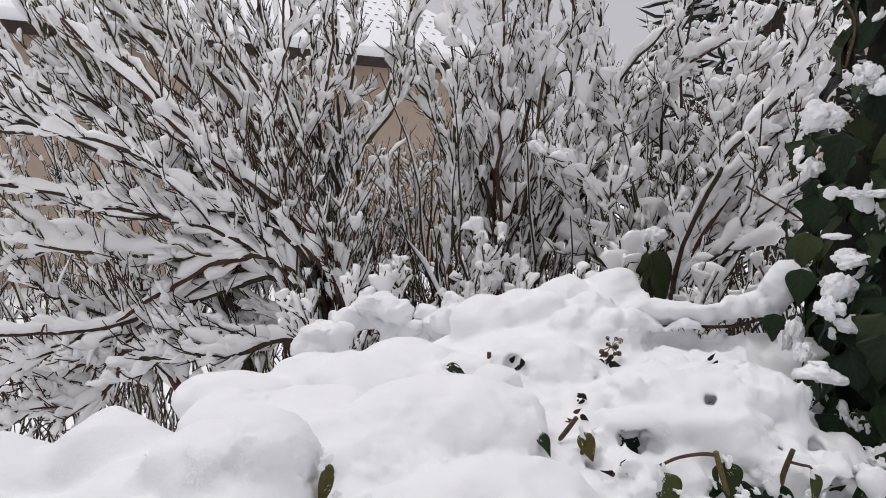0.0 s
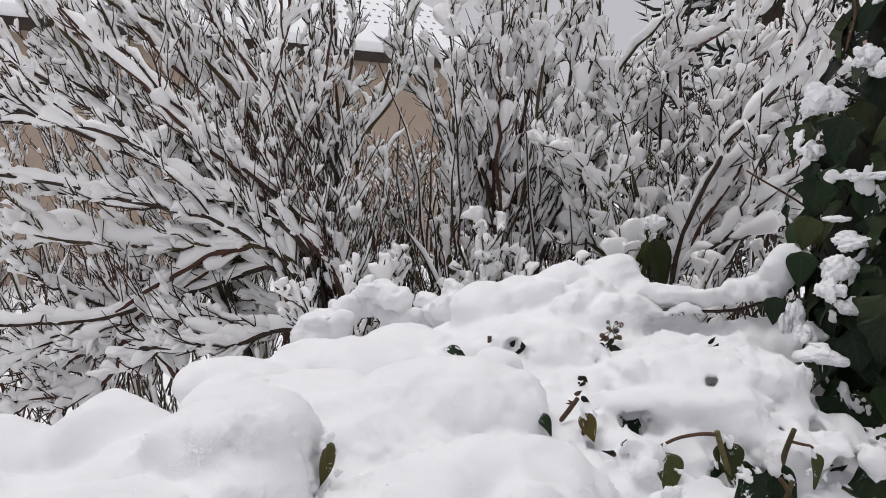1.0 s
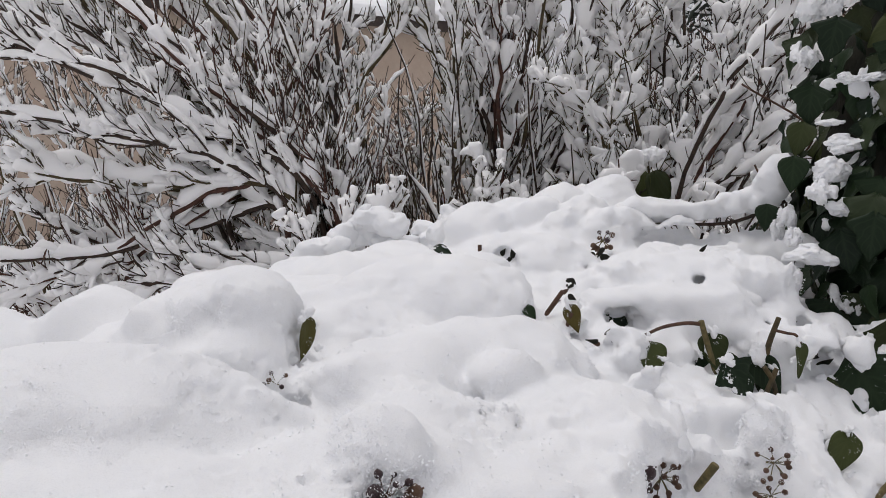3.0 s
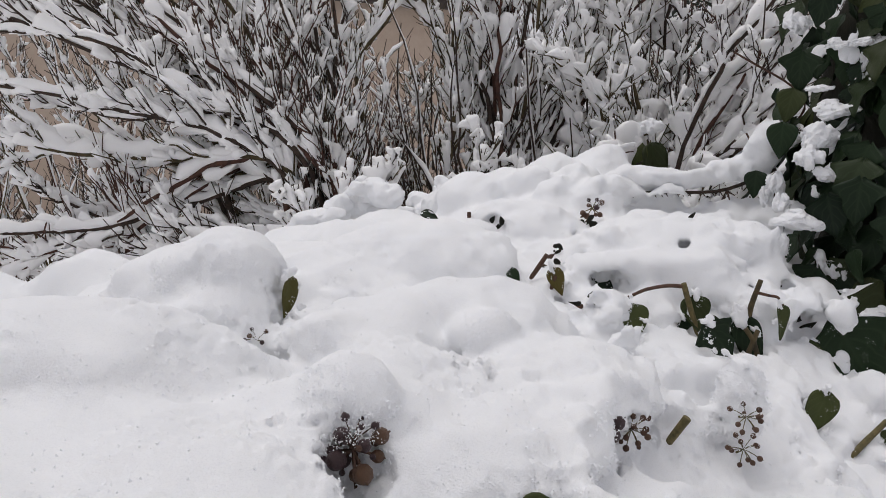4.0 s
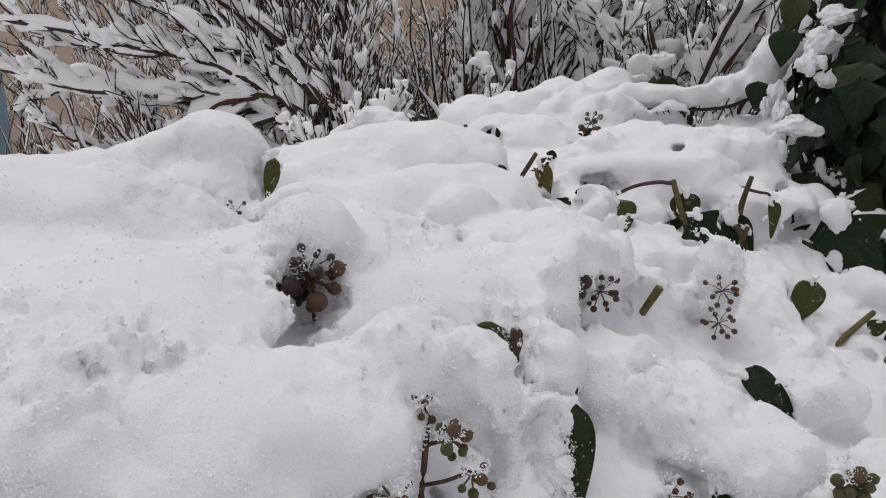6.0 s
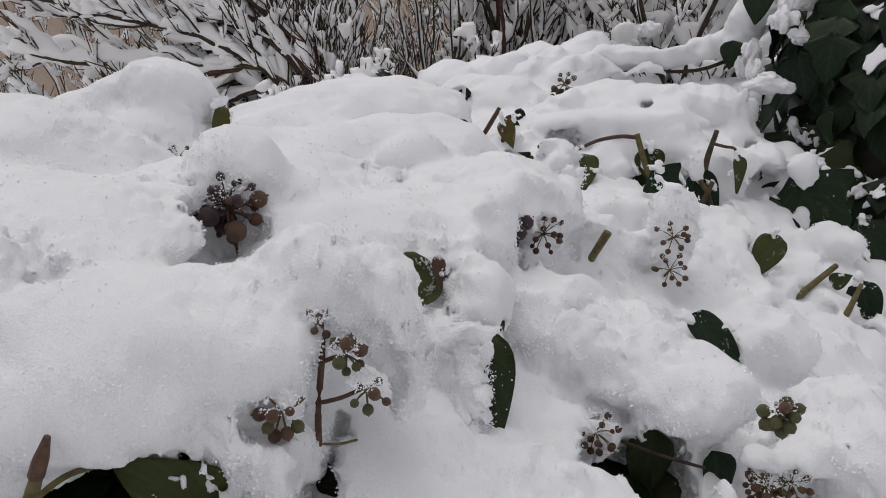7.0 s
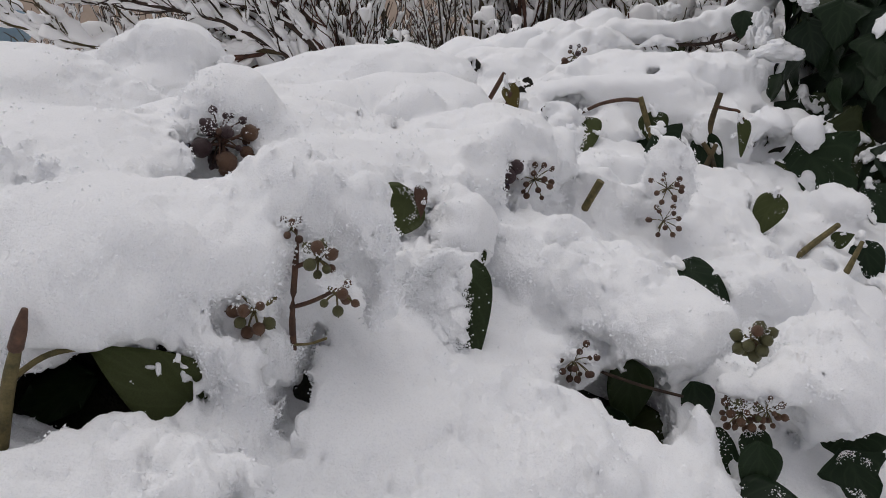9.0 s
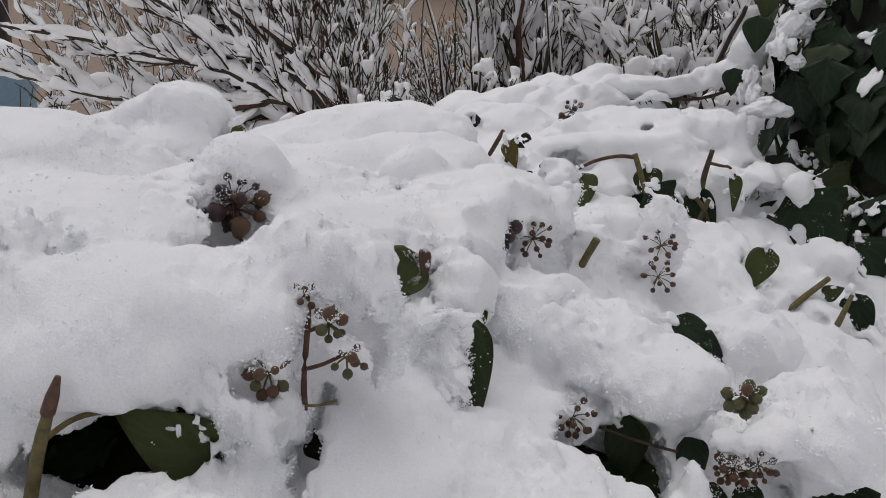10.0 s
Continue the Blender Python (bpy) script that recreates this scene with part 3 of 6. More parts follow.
    # long drifts in front
    f.pillow(0.205, 0.505, 1.150, 0.095, 0.055, 0.034, turn=-12, lean=-0.28)
    f.pillow(0.27, 0.47, 1.122, 0.05, 0.04, 0.03)
    # the open pocket at the front with the folded leaf
    f.pillow(0.018, 0.312, 1.200, 0.055, 0.035, 0.028)
    f.pillow(0.059, 0.306, 1.150, 0.021, 0.026, 0.022, soft=0.012)
    f.pillow(-0.012, 0.278, 1.190, 0.050, 0.032, 0.018)
    f.pillow(0.047, 0.303, 1.168, 0.022, 0.025, 0.020)
    f.hollow(-0.010, 0.285, 1.148, 0.040, 0.060, 0.021)
    f.hollow(-0.006, 0.320, 1.142, 0.060, 0.060, 0.034)
    f.hollow(0.028, 0.284, 1.145, 0.020, 0.034, 0.019)
    f.hollow(0.099, 0.312, 1.186, 0.024, 0.026, 0.027)
    f.hollow(0.078, 0.312, 1.150, 0.0065, 0.048, 0.017)
    f.hollow(0.077, 0.306, 1.131, 0.0090, 0.050, 0.013)
    # caps and pockets of the middle
    f.pillow(0.150, 0.632, 1.222, 0.060, 0.055, 0.030, soft=0.045)
    f.hollow(0.170, 0.548, 1.205, 0.024, 0.024, 0.020)
    f.hollow(0.158, 0.552, 1.190, 0.012, 0.020, 0.016)
    f.pillow(0.30, 0.672, 1.198, 0.028, 0.026, 0.04, soft=0.012)
    f.pillow(0.235, 0.66, 1.182, 0.035, 0.03, 0.025)
    f.hollow(0.262, 0.872, 1.228, 0.058, 0.026, 0.024)
    f.pillow(0.272, 0.905, 1.235, 0.03, 0.022, 0.028, soft=0.01)
    f.pillow(0.29, 0.95, 1.275, 0.11, 0.04, 0.025)
    f.hollow(0.362, 0.865, 1.195, 0.045, 0.03, 0.032, turn=-20)
    f.hollow(0.217, 0.968, 1.243, 0.022, 0.02, 0.018)
    f.hollow(0.333, 0.98, 1.272, 0.016, 0.016, 0.016)
    f.hollow(0.237, 1.145, 1.328, 0.014, 0.02, 0.016)
    f.hollow(0.255, 1.07, 1.305, 0.022, 0.018, 0.016)
    f.hollow(0.15, 0.875, 1.268, 0.014, 0.016, 0.018)
    f.hollow(-0.112, 0.68, 1.280, 0.014, 0.026, 0.036)
    f.pillow(0.071, 0.675, 1.262, 0.034, 0.034, 0.026, soft=0.016)
    # the right-hand slope
    f.pillow(0.312, 0.422, 1.149, 0.017, 0.020, 0.014, soft=0.006)
    f.pillow(0.304, 0.427, 1.098, 0.014, 0.014, 0.009, soft=0.006)
    f.pillow(0.329, 0.430, 1.098, 0.012, 0.014, 0.008, soft=0.006)
    f.pillow(0.37, 0.47, 1.09, 0.04, 0.05, 0.035)
    f.hollow(0.237, 0.440, 1.073, 0.038, 0.045, 0.030)
    f.hollow(0.253, 0.442, 1.053, 0.022, 0.045, 0.022)
    f.hollow(0.214, 0.430, 1.104, 0.024, 0.030, 0.011)
    f.hollow(0.233, 0.428, 1.088, 0.013, 0.028, 0.013)
    f.hollow(0.252, 0.424, 1.067, 0.022, 0.030, 0.015)
    f.pillow(0.282, 0.412, 1.069, 0.010, 0.014, 0.026, soft=0.008)
    f.hollow(0.318, 0.388, 1.058, 0.020, 0.022, 0.022)
    f.hollow(0.40, 0.50, 1.055, 0.02, 0.02, 0.02)
    f.hollow(0.405, 0.735, 1.135, 0.022, 0.022, 0.024)
    f.hollow(0.455, 0.74, 1.10, 0.028, 0.022, 0.020)
    f.hollow(0.50, 0.73, 1.09, 0.025, 0.02, 0.024)
    f.hollow(0.29, 0.575, 1.135, 0.016, 0.014, 0.014)
    f.pillow(0.43, 0.66, 1.050, 0.06, 0.05, 0.03)
    f.pillow(0.350, 0.61, 1.112, 0.05, 0.05, 0.03)
    f.pillow(0.281, 0.890, 1.215, 0.029, 0.030, 0.026, soft=0.01)
    f.pillow(0.350, 0.940, 1.247, 0.069, 0.040, 0.024)
    f.pillow(0.321, 1.030, 1.286, 0.129, 0.060, 0.028, soft=0.03)
    f.pillow(0.260, 0.770, 1.196, 0.043, 0.045, 0.020)
    f.pillow(0.345, 0.755, 1.136, 0.058, 0.050, 0.030)
    f.pillow(0.448, 0.905, 1.232, 0.022, 0.028, 0.018, soft=0.01)
    f.pillow(0.485, 0.900, 1.222, 0.020, 0.025, 0.014, soft=0.01)
    f.pillow(0.444, 0.765, 1.090, 0.034, 0.035, 0.022)
    f.pillow(0.371, 0.715, 1.118, 0.042, 0.040, 0.022)
    f.pillow(0.430, 0.695, 1.072, 0.035, 0.040, 0.021)
    f.pillow(0.372, 0.550, 1.056, 0.049, 0.050, 0.024)
    f.hollow(0.331, 0.985, 1.268, 0.016, 0.022, 0.013)
    f.hollow(0.212, 0.925, 1.241, 0.018, 0.030, 0.013)
    f.hollow(0.360, 0.855, 1.200, 0.031, 0.040, 0.024)
    f.hollow(0.395, 0.850, 1.225, 0.022, 0.022, 0.022)
    f.hollow(0.309, 0.865, 1.217, 0.017, 0.025, 0.021)
    f.hollow(0.402, 0.775, 1.150, 0.016, 0.025, 0.021)
    f.hollow(0.500, 0.860, 1.173, 0.037, 0.030, 0.031)
    f.hollow(-0.006, 0.428, 1.238, 0.028, 0.030, 0.022)
    f.hollow(-0.012, 0.424, 1.222, 0.018, 0.030, 0.016)
    rng = random.Random(11)
    for _ in range(70):
        x, y = rng.uniform(0.05, 0.62), rng.uniform(0.72, 1.38)
        r = rng.uniform(0.018, 0.045)
        if rng.random() < 0.62:
            f.pillow(x, y, float(top(x, y)) - rng.uniform(0.006, 0.02), r, r * rng.uniform(0.7, 1.2), r * 0.75, soft=0.016)
    for _ in range(30):
        x, y = rng.uniform(-0.6, 0.05), rng.uniform(0.5, 1.2)
        r = rng.uniform(0.03, 0.07)
        f.pillow(x, y, float(top(x, y)) - 0.03, r, r * rng.uniform(0.7, 1.2), r * 0.7, soft=0.03)
    for x, y, r in POCKETS:
        f.hollow(x, y - r * 0.5, float(top(x, y)) - 0.003, r * 1.0, r * 1.3, r * 1.15, soft=0.008)
    for at, tip, face, size, *_, open_ in SPROUTS:
        c = at + tip * size * 0.5 + face * size * 0.26 * open_
        r = size * 0.40 * open_
        if open_:
            f.hollow(c.x, c.y, c.z, r, r, r * 1.15, soft=0.006)
    for at, up, count, size, reach, mats, seed, stalk, spread, open_ in UMBELS:
        c = at + up * reach * 0.9
        r = reach * 1.25 * open_
        if open_:
            f.hollow(c.x, c.y, c.z, r, r, r * 1.1, soft=0.006)
    f.hollow(0.378, 1.212, 1.326, 0.085, 0.036, 0.020)
    f.d = np.maximum(f.d, f.rim[..., None])
    f.crumble()
    v, q = f.surface()
    v, q = tidy(v, q[main_piece(len(v), q)])
    v = relax(v, q, np.clip((np.hypot(v[:, 0] - 0.16, v[:, 1] + 0.10) - 1.25) / 0.3, 0, 1))
    ob = new("snow_blanket", mesh_of("snow_blanket", v, q, SNOW))
    tagged(ob, "thick fresh white snow lying in soft pillows on the ivy hedge", "snow")
    return v, q


def grains(at, normal, size, rng):
    """Tiny crystals of snow, one at each place."""
    n = len(at)
    base = np.array([(1, 1, 1), (-1, -1, 1), (-1, 1, -1), (1, -1, -1)], float) * 0.75
    q = unit(rng.normal(0, 1, (n, 3)))
    side = unit(np.cross(q, rng.normal(0, 1, (n, 3))))
    turn = np.stack([q, side, np.cross(q, side)], 1)
    v = np.einsum("kj,nji->nki", base, turn) * rng.uniform(0.6, 1.4, (n, 4, 1))
    v = at[:, None] + normal[:, None] * size[:, None, None] * 0.35 + v * size[:, None, None]
    f = np.array([(0, 1, 2), (0, 3, 1), (0, 2, 3), (1, 3, 2)])
    return v.reshape(-1, 3), (np.arange(n)[:, None, None] * 4 + f[None]).reshape(-1, 3)


def grain_layer(v, q):
    rng = np.random.default_rng(2)
    nrm = np.zeros_like(v)
    fn = np.cross(v[q[:, 2]] - v[q[:, 0]], v[q[:, 3]] - v[q[:, 1]])
    for k in range(4):
        np.add.at(nrm, q[:, k], fn)
    nrm = unit(nrm)
    far = np.hypot(v[:, 0] - 0.16, v[:, 1] + 0.05)
    steep = np.clip(1.1 - nrm[:, 2], 0, 1)
    patch = np.clip(value_noise(v, 0.03, 51) * 1.2 + value_noise(v, 0.011, 52) + 0.25, 0.05, 1)
    want = np.clip(steep - 0.02, 0.0, 1) ** 1.6 * patch * np.clip(1.3 - far, 0, 1)
    want = np.where((nrm[:, 2] > -0.6) & (far < 1.15), want, 0) * far ** 0.7
    pick = rng.choice(len(v), 150000, replace=True, p=want / want.sum())
    size = rng.uniform(0.0006, 0.0018, len(pick)) * np.clip(far[pick], 0.2, 0.5) ** 0.9
    gv, gf = grains(v[pick] + rng.normal(0, 1, (len(pick), 3)) * (0.0022 * far[pick] * np.array([[1], [1], [0.4]])).T, nrm[pick], size, rng)
    ob = new("snow_grains", mesh_of("snow_grains", gv, gf, GRAIN_SNOW, smooth=False))
    tagged(ob, "loose crystalline grains on the surface of the snow", "snow", kind="stuff")


SNOW_SURFACE = blanket()
grain_layer(*SNOW_SURFACE)


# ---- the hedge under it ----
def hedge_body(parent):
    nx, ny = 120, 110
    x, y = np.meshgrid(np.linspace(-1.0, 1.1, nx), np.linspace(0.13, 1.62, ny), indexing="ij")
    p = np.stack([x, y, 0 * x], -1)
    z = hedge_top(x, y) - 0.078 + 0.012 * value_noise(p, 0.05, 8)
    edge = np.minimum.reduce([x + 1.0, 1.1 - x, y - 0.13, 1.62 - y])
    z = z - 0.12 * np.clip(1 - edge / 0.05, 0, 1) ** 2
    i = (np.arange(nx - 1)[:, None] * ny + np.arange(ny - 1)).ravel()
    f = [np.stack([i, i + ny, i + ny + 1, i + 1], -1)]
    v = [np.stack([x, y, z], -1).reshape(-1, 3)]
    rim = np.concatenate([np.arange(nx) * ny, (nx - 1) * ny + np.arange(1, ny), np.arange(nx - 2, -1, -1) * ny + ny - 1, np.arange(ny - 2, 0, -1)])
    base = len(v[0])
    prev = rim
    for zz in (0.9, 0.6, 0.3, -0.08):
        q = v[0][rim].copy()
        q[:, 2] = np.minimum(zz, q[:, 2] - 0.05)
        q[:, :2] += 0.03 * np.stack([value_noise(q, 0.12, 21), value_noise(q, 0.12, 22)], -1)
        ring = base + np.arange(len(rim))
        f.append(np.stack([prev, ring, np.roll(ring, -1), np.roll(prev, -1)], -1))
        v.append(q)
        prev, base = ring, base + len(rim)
    # one closed sheet; its colour stands in for shade under the snow
    part("undergrowth", mesh_of("undergrowth", np.concatenate(v), np.concatenate(f), INNER_SHADE), parent, "near-black sheet for the shaded inside of the hedge")


def leaf_shape(width, length, lobed=0.0, fold=0.25, droop=0.25, wave=0.06, seed=0, nu=9, nv=13):
    """Leaf with its stalk end at the origin, the tip along +y and its face up; returns vertices, quads and uv."""
    rng = random.Random(seed)
    s = np.linspace(0, 1, nv)
    half = np.sin(np.pi * s ** 0.62) ** 0.8 * (1 - 0.25 * s)
    half = half * (1 + lobed * np.cos(2 * np.pi * (s - 0.28) * 2.2) * np.exp(-2 * s))
    half[0], half[-1] = 0.10, 0.03
    u = np.linspace(-1, 1, nu)
    su, uu = np.meshgrid(s, u, indexing="ij")
    x = uu * half[:, None] * width / 2
    back = lobed * 0.18 * np.abs(uu) * np.exp(-5 * su)
    y = (su - back) * length
    z = fold * np.abs(x) - droop * length * su ** 2 + wave * width * np.sin(su * 7 + uu * 2 + rng.uniform(0, 6)) * np.abs(uu)
    top = np.stack([x, y, z], -1).reshape(-1, 3)
    low = top - np.array([0, 0, 0.0006])
    i = (np.arange(nv - 1)[:, None] * nu + np.arange(nu - 1)).ravel()
    f = np.stack([i, i + 1, i + nu + 1, i + nu], -1)
    rim = np.concatenate([np.arange(nu), np.arange(2, nv + 1) * nu - 1, nv * nu - 2 - np.arange(nu - 1), np.arange(nv - 2, 0, -1) * nu])
    n = nv * nu
    wall = np.stack([rim, rim + n, np.roll(rim, -1) + n, np.roll(rim, -1)], -1)
    uv = np.stack([uu * 0.5 + 0.5, su], -1).reshape(-1, 2)
    return np.concatenate([top, low]), np.concatenate([f, f[:, ::-1] + n, wall]), np.concatenate([uv, uv])


LEAVES = {}


def leaf_mesh(kind, mat, seed):
    key = (kind, mat.name, seed)
    if key not in LEAVES:
        spec = dict(oval=(0.62, 1.0, 0.0, 0.22, 0.12), narrow=(0.45, 1.0, 0.0, 0.3, 0.2), broad=(0.86, 1.0, 0.0, 0.14, 0.10), ivy=(0.95, 1.0, 0.50, 0.2, 0.22))[kind]
        v, q, uv = leaf_shape(*spec, seed=seed)
        LEAVES[key] = mesh_of("leaf", v, q, mat, uv)
    return LEAVES[key]


def leaf_pose(at, tip, face, size):
    y = Vector(tip).normalized()
    z = Vector(face)
    z = (z - y * z.dot(y)).normalized()
    x = y.cross(z)
    return Matrix.Translation(at) @ Matrix((x, y, z)).transposed().to_4x4() @ Matrix.Diagonal((size, size, size, 1))


def leaf(parent, at, tip, face, size, kind="oval", mat=None, seed=0, label=""):
    return part("leaf", leaf_mesh(kind, mat or IVY, seed), parent, label, leaf_pose(at, tip, face, size))


def stem_part(parent, points, radius, mat=None, name="stem", label=""):
    v, f = tube(points, radius)
    return part(name, mesh_of(name, v, f, mat or STEM), parent, label)


hedge = thing("ivy_hedge", "dense evergreen ivy hedge buried under thick fresh snow", "hedge")
hedge_body(hedge)


def understory():
    """Leaves close under the snow and down the sides, past counting."""
    rng = random.Random(5)
    base = leaf_shape(0.8, 1.0, 0.25, 0.2, 0.2, seed=3, nu=5, nv=6)
    vs, fs, us, k = [], [], [], 0
    for _ in range(1000):
        if rng.random() < 0.45:
            x, y = rng.uniform(-0.95, 1.05), rng.uniform(0.16, 1.58)
            at = Vector((x, y, float(hedge_top(x, y)) - rng.uniform(0.062, 0.085)))
            tip = Vector((rng.uniform(-1, 1), rng.uniform(-1, 0.6), rng.uniform(-0.5, 0.1)))
            face = Vector((rng.uniform(-0.5, 0.5), rng.uniform(-0.8, 0.2), 1))
        else:
            q = rng.random()
            x, y, out_ = (rng.uniform(-1, 1.1), 1.63, (0, 1)) if q < 0.4 else ((rng.uniform(-1, 1.1), 0.12, (0, -1)) if q < 0.6 else ((-1.01, rng.uniform(0.13, 1.6), (-1, 0)) if q < 0.8 else (1.11, rng.uniform(0.13, 1.6), (1, 0))))
            at = Vector((x, y, rng.uniform(0.05, max(0.2, float(hedge_top(x, y)) - 0.12))))
            tip = Vector((out_[0] * 0.5 + rng.uniform(-0.5, 0.5), out_[1] * 0.5 + rng.uniform(-0.5, 0.5), -1))
            face = Vector((out_[0], out_[1], 0.5))
        m = np.array(leaf_pose(at, tip, face, rng.uniform(0.035, 0.07)))
        v = base[0] @ m[:3, :3].T + m[:3, 3]
        vs.append(v)
        fs.append(base[1] + k)
        us.append(base[2])
        k += len(v)
    ob = part("foliage", mesh_of("foliage", np.concatenate(vs), np.concatenate(fs), IVY, np.concatenate(us)), hedge, "dark green ivy leaves packed under the snow")
    ob["kind"] = "stuff"


understory()


# ---- leaves, cut stems and berries that stand out of the snow ----
for at, tip, face, size, kind, mat, seed, label, open_ in SPROUTS:
    leaf(hedge, at, tip, face, size, kind, mat, seed, label)

RIMED = leaf_pose((0.139, 0.415, 1.181), (0.19, -0.48, -0.85), (0.16, -1, 0.42), 0.074)
stem_part(hedge, [(-0.024, 0.240, 1.125), (-0.011, 0.236, 1.164), (0.004, 0.232, 1.197)], (0.0028, 0.0029, 0.0026, 0.0012), label="cut woody stem with a dry tip")
stem_part(hedge, [(-0.004, 0.2342, 1.181), (0.0005, 0.2328, 1.190), (0.0045, 0.2318, 1.1985)], (0.0030, 0.0027, 0.0012), DARK_STEM, "stem_tip", "dry split tip")
stem_part(hedge, [(-0.014, 0.239, 1.166), (-0.003, 0.250, 1.174), (0.010, 0.262, 1.1745)], (0.0014, 0.0012), name="leaf_stalk")
stem_part(hedge, [(0.223, 0.625, 1.170), (0.230, 0.618, 1.185), (0.239, 0.612, 1.202)], (0.0032, 0.0034, 0.0036), label="cut brown stem end")
stem_part(hedge, [(0.318, 0.868, 1.205), (0.308, 0.864, 1.235), (0.298, 0.860, 1.268)], (0.0034, 0.0034, 0.0032))
stem_part(hedge, [(0.300, 0.861, 1.264), (0.28, 0.858, 1.266), (0.255, 0.857, 1.262), (0.234, 0.856, 1.253)], (0.0024, 0.0018), DARK_STEM)
stem_part(hedge, [(0.375, 0.872, 1.224), (0.377, 0.868, 1.242), (0.384, 0.862, 1.270)], (0.003, 0.0034, 0.0028), OLIVE_BARK)
stem_part(hedge, [(0.379, 0.863, 1.256), (0.394, 0.863, 1.252), (0.403, 0.862, 1.250), (0.409, 0.862, 1.241)], (0.0018, 0.0014), DARK_STEM)
stem_part(hedge, [(0.364, 0.845, 1.184), (0.374, 0.850, 1.204), (0.379, 0.852, 1.215)], (0.003, 0.0026), OLIVE_BARK)
stem_part(hedge, [(0.378, 0.848, 1.186), (0.373, 0.850, 1.204), (0.365, 0.852, 1.217)], (0.003, 0.0026), OLIVE_BARK)
stem_part(hedge, [(0.420, 0.742, 1.097), (0.450, 0.755, 1.119), (0.482, 0.772, 1.138)], (0.0034, 0.0032, 0.0028))
stem_part(hedge, [(0.462, 0.720, 1.080), (0.476, 0.725, 1.103), (0.491, 0.735, 1.128)], (0.0033, 0.0030, 0.0020))
stem_part(hedge, [(0.128, 0.895, 1.27), (0.137, 0.89, 1.284), (0.147, 0.885, 1.300)], (0.0028, 0.003, 0.0026), DARK_STEM)
stem_part(hedge, [(0.146, 0.872, 1.243), (0.150, 0.869, 1.262), (0.155, 0.866, 1.278)], (0.0028, 0.0022), DARK_STEM)
stem_part(hedge, [(0.052, 1.10, 1.285), (0.052, 1.10, 1.312), (0.052, 1.10, 1.333)], (0.0032, 0.0032, 0.003), DARK_STEM)
stem_part(hedge, [(-0.065, 0.93, 1.31), (-0.071, 0.925, 1.322)], (0.003, 0.003), DARK_STEM)
stem_part(hedge, [(0.228, 0.452, 1.098), (0.253, 0.440, 1.0935), (0.277, 0.432, 1.090)], (0.0012, 0.0010), BARK)


def berry_cluster(at, up, count, size, reach, mats, seed, stalk=0.03, spread=1.0):
    """An umbel: a stalk, thin rays from its tip and a berry on each."""
    rng = random.Random(seed)
    up = Vector(up).normalized()
    pieces = [tube([Vector(at) - up * stalk, Vector(at) - up * stalk * 0.5, at], (size * 0.22, size * 0.18), 6, 5)]
    heads = []
    for k in range(count):
        w = k * 2.399 + rng.uniform(-0.3, 0.3)
        tilt = spread * math.acos(1 - 1.3 * (k + 0.5) / count)
        d = Vector((math.sin(tilt) * math.cos(w), math.sin(tilt) * math.sin(w), math.cos(tilt)))
        d = up.to_track_quat("Z", "Y") @ d
        p = Vector(at) + d * reach * rng.uniform(0.8, 1.1)
        pieces.append(tube([at, Vector(at).lerp(p, 0.5) + Vector((0, 0, 0.001)), p], (size * 0.09, size * 0.08), 5, 4))
        heads.append((p, d))
    v, f = merge(pieces)
    cl = part("umbel", mesh_of("umbel", v, f, STEM if mats[0] is not BERRY else DARK_STEM), hedge, "umbel of ivy berries on thin stalks")
    for p, d in heads:
        mat = mats[0] if rng.random() < 0.75 else mats[-1]
        s = size * rng.choice((1.05, 1.0, 0.92, 0.7))
        m = Matrix.Translation(p) @ d.to_track_quat("Z", "Y").to_matrix().to_4x4() @ Matrix.Diagonal((s, s, s, 1))
        part("berry", berry_mesh(mat), cl, "", m)
    return cl


BERRIES = {}


def berry_mesh(mat):
    """A round berry with a flat scar and a short tip, one unit across."""
    if mat.name not in BERRIES:
        z = np.array([-0.5, -0.46, -0.3, 0.0, 0.28, 0.42, 0.47, 0.46, 0.60, 0.62])
        r = np.array([0.0, 0.2, 0.40, 0.5, 0.42, 0.26, 0.20, 0.07, 0.05, 0.0])
        c = np.stack([0 * z, 0 * z, z], -1)[None]
        v, f = sweep(c, r[None, :, None] * np.array([1.0, 0, 0]), r[None, :, None] * np.array([0, 1.0, 0]), 12)
        BERRIES[mat.name] = mesh_of("berry", v, f, mat)
    return BERRIES[mat.name]


# the pale branched cluster in front
stem_part(hedge, [(0.074, 0.322, 1.150), (0.076, 0.318, 1.172), (0.079, 0.320, 1.20), (0.078, 0.325, 1.214)], (0.0017, 0.0016, 0.0015, 0.0013), DARK_STEM, label="brown fruiting stem")
stem_part(hedge, [(0.077, 0.318, 1.176), (0.088, 0.315, 1.180), (0.100, 0.313, 1.186)], (0.0011, 0.0009), DARK_STEM)
stem_part(hedge, [(0.079, 0.320, 1.195), (0.086, 0.318, 1.198), (0.092, 0.317, 1.199)], (0.0011, 0.0009), DARK_STEM)
stem_part(hedge, [(0.079, 0.310, 1.160), (0.088, 0.306, 1.162), (0.097, 0.302, 1.166)], (0.0007, 0.0006))


for at, up, count, size, reach, mats, seed, stalk, spread, open_ in UMBELS:
    berry_cluster(at, up, count, size, reach, mats, seed, stalk, spread)


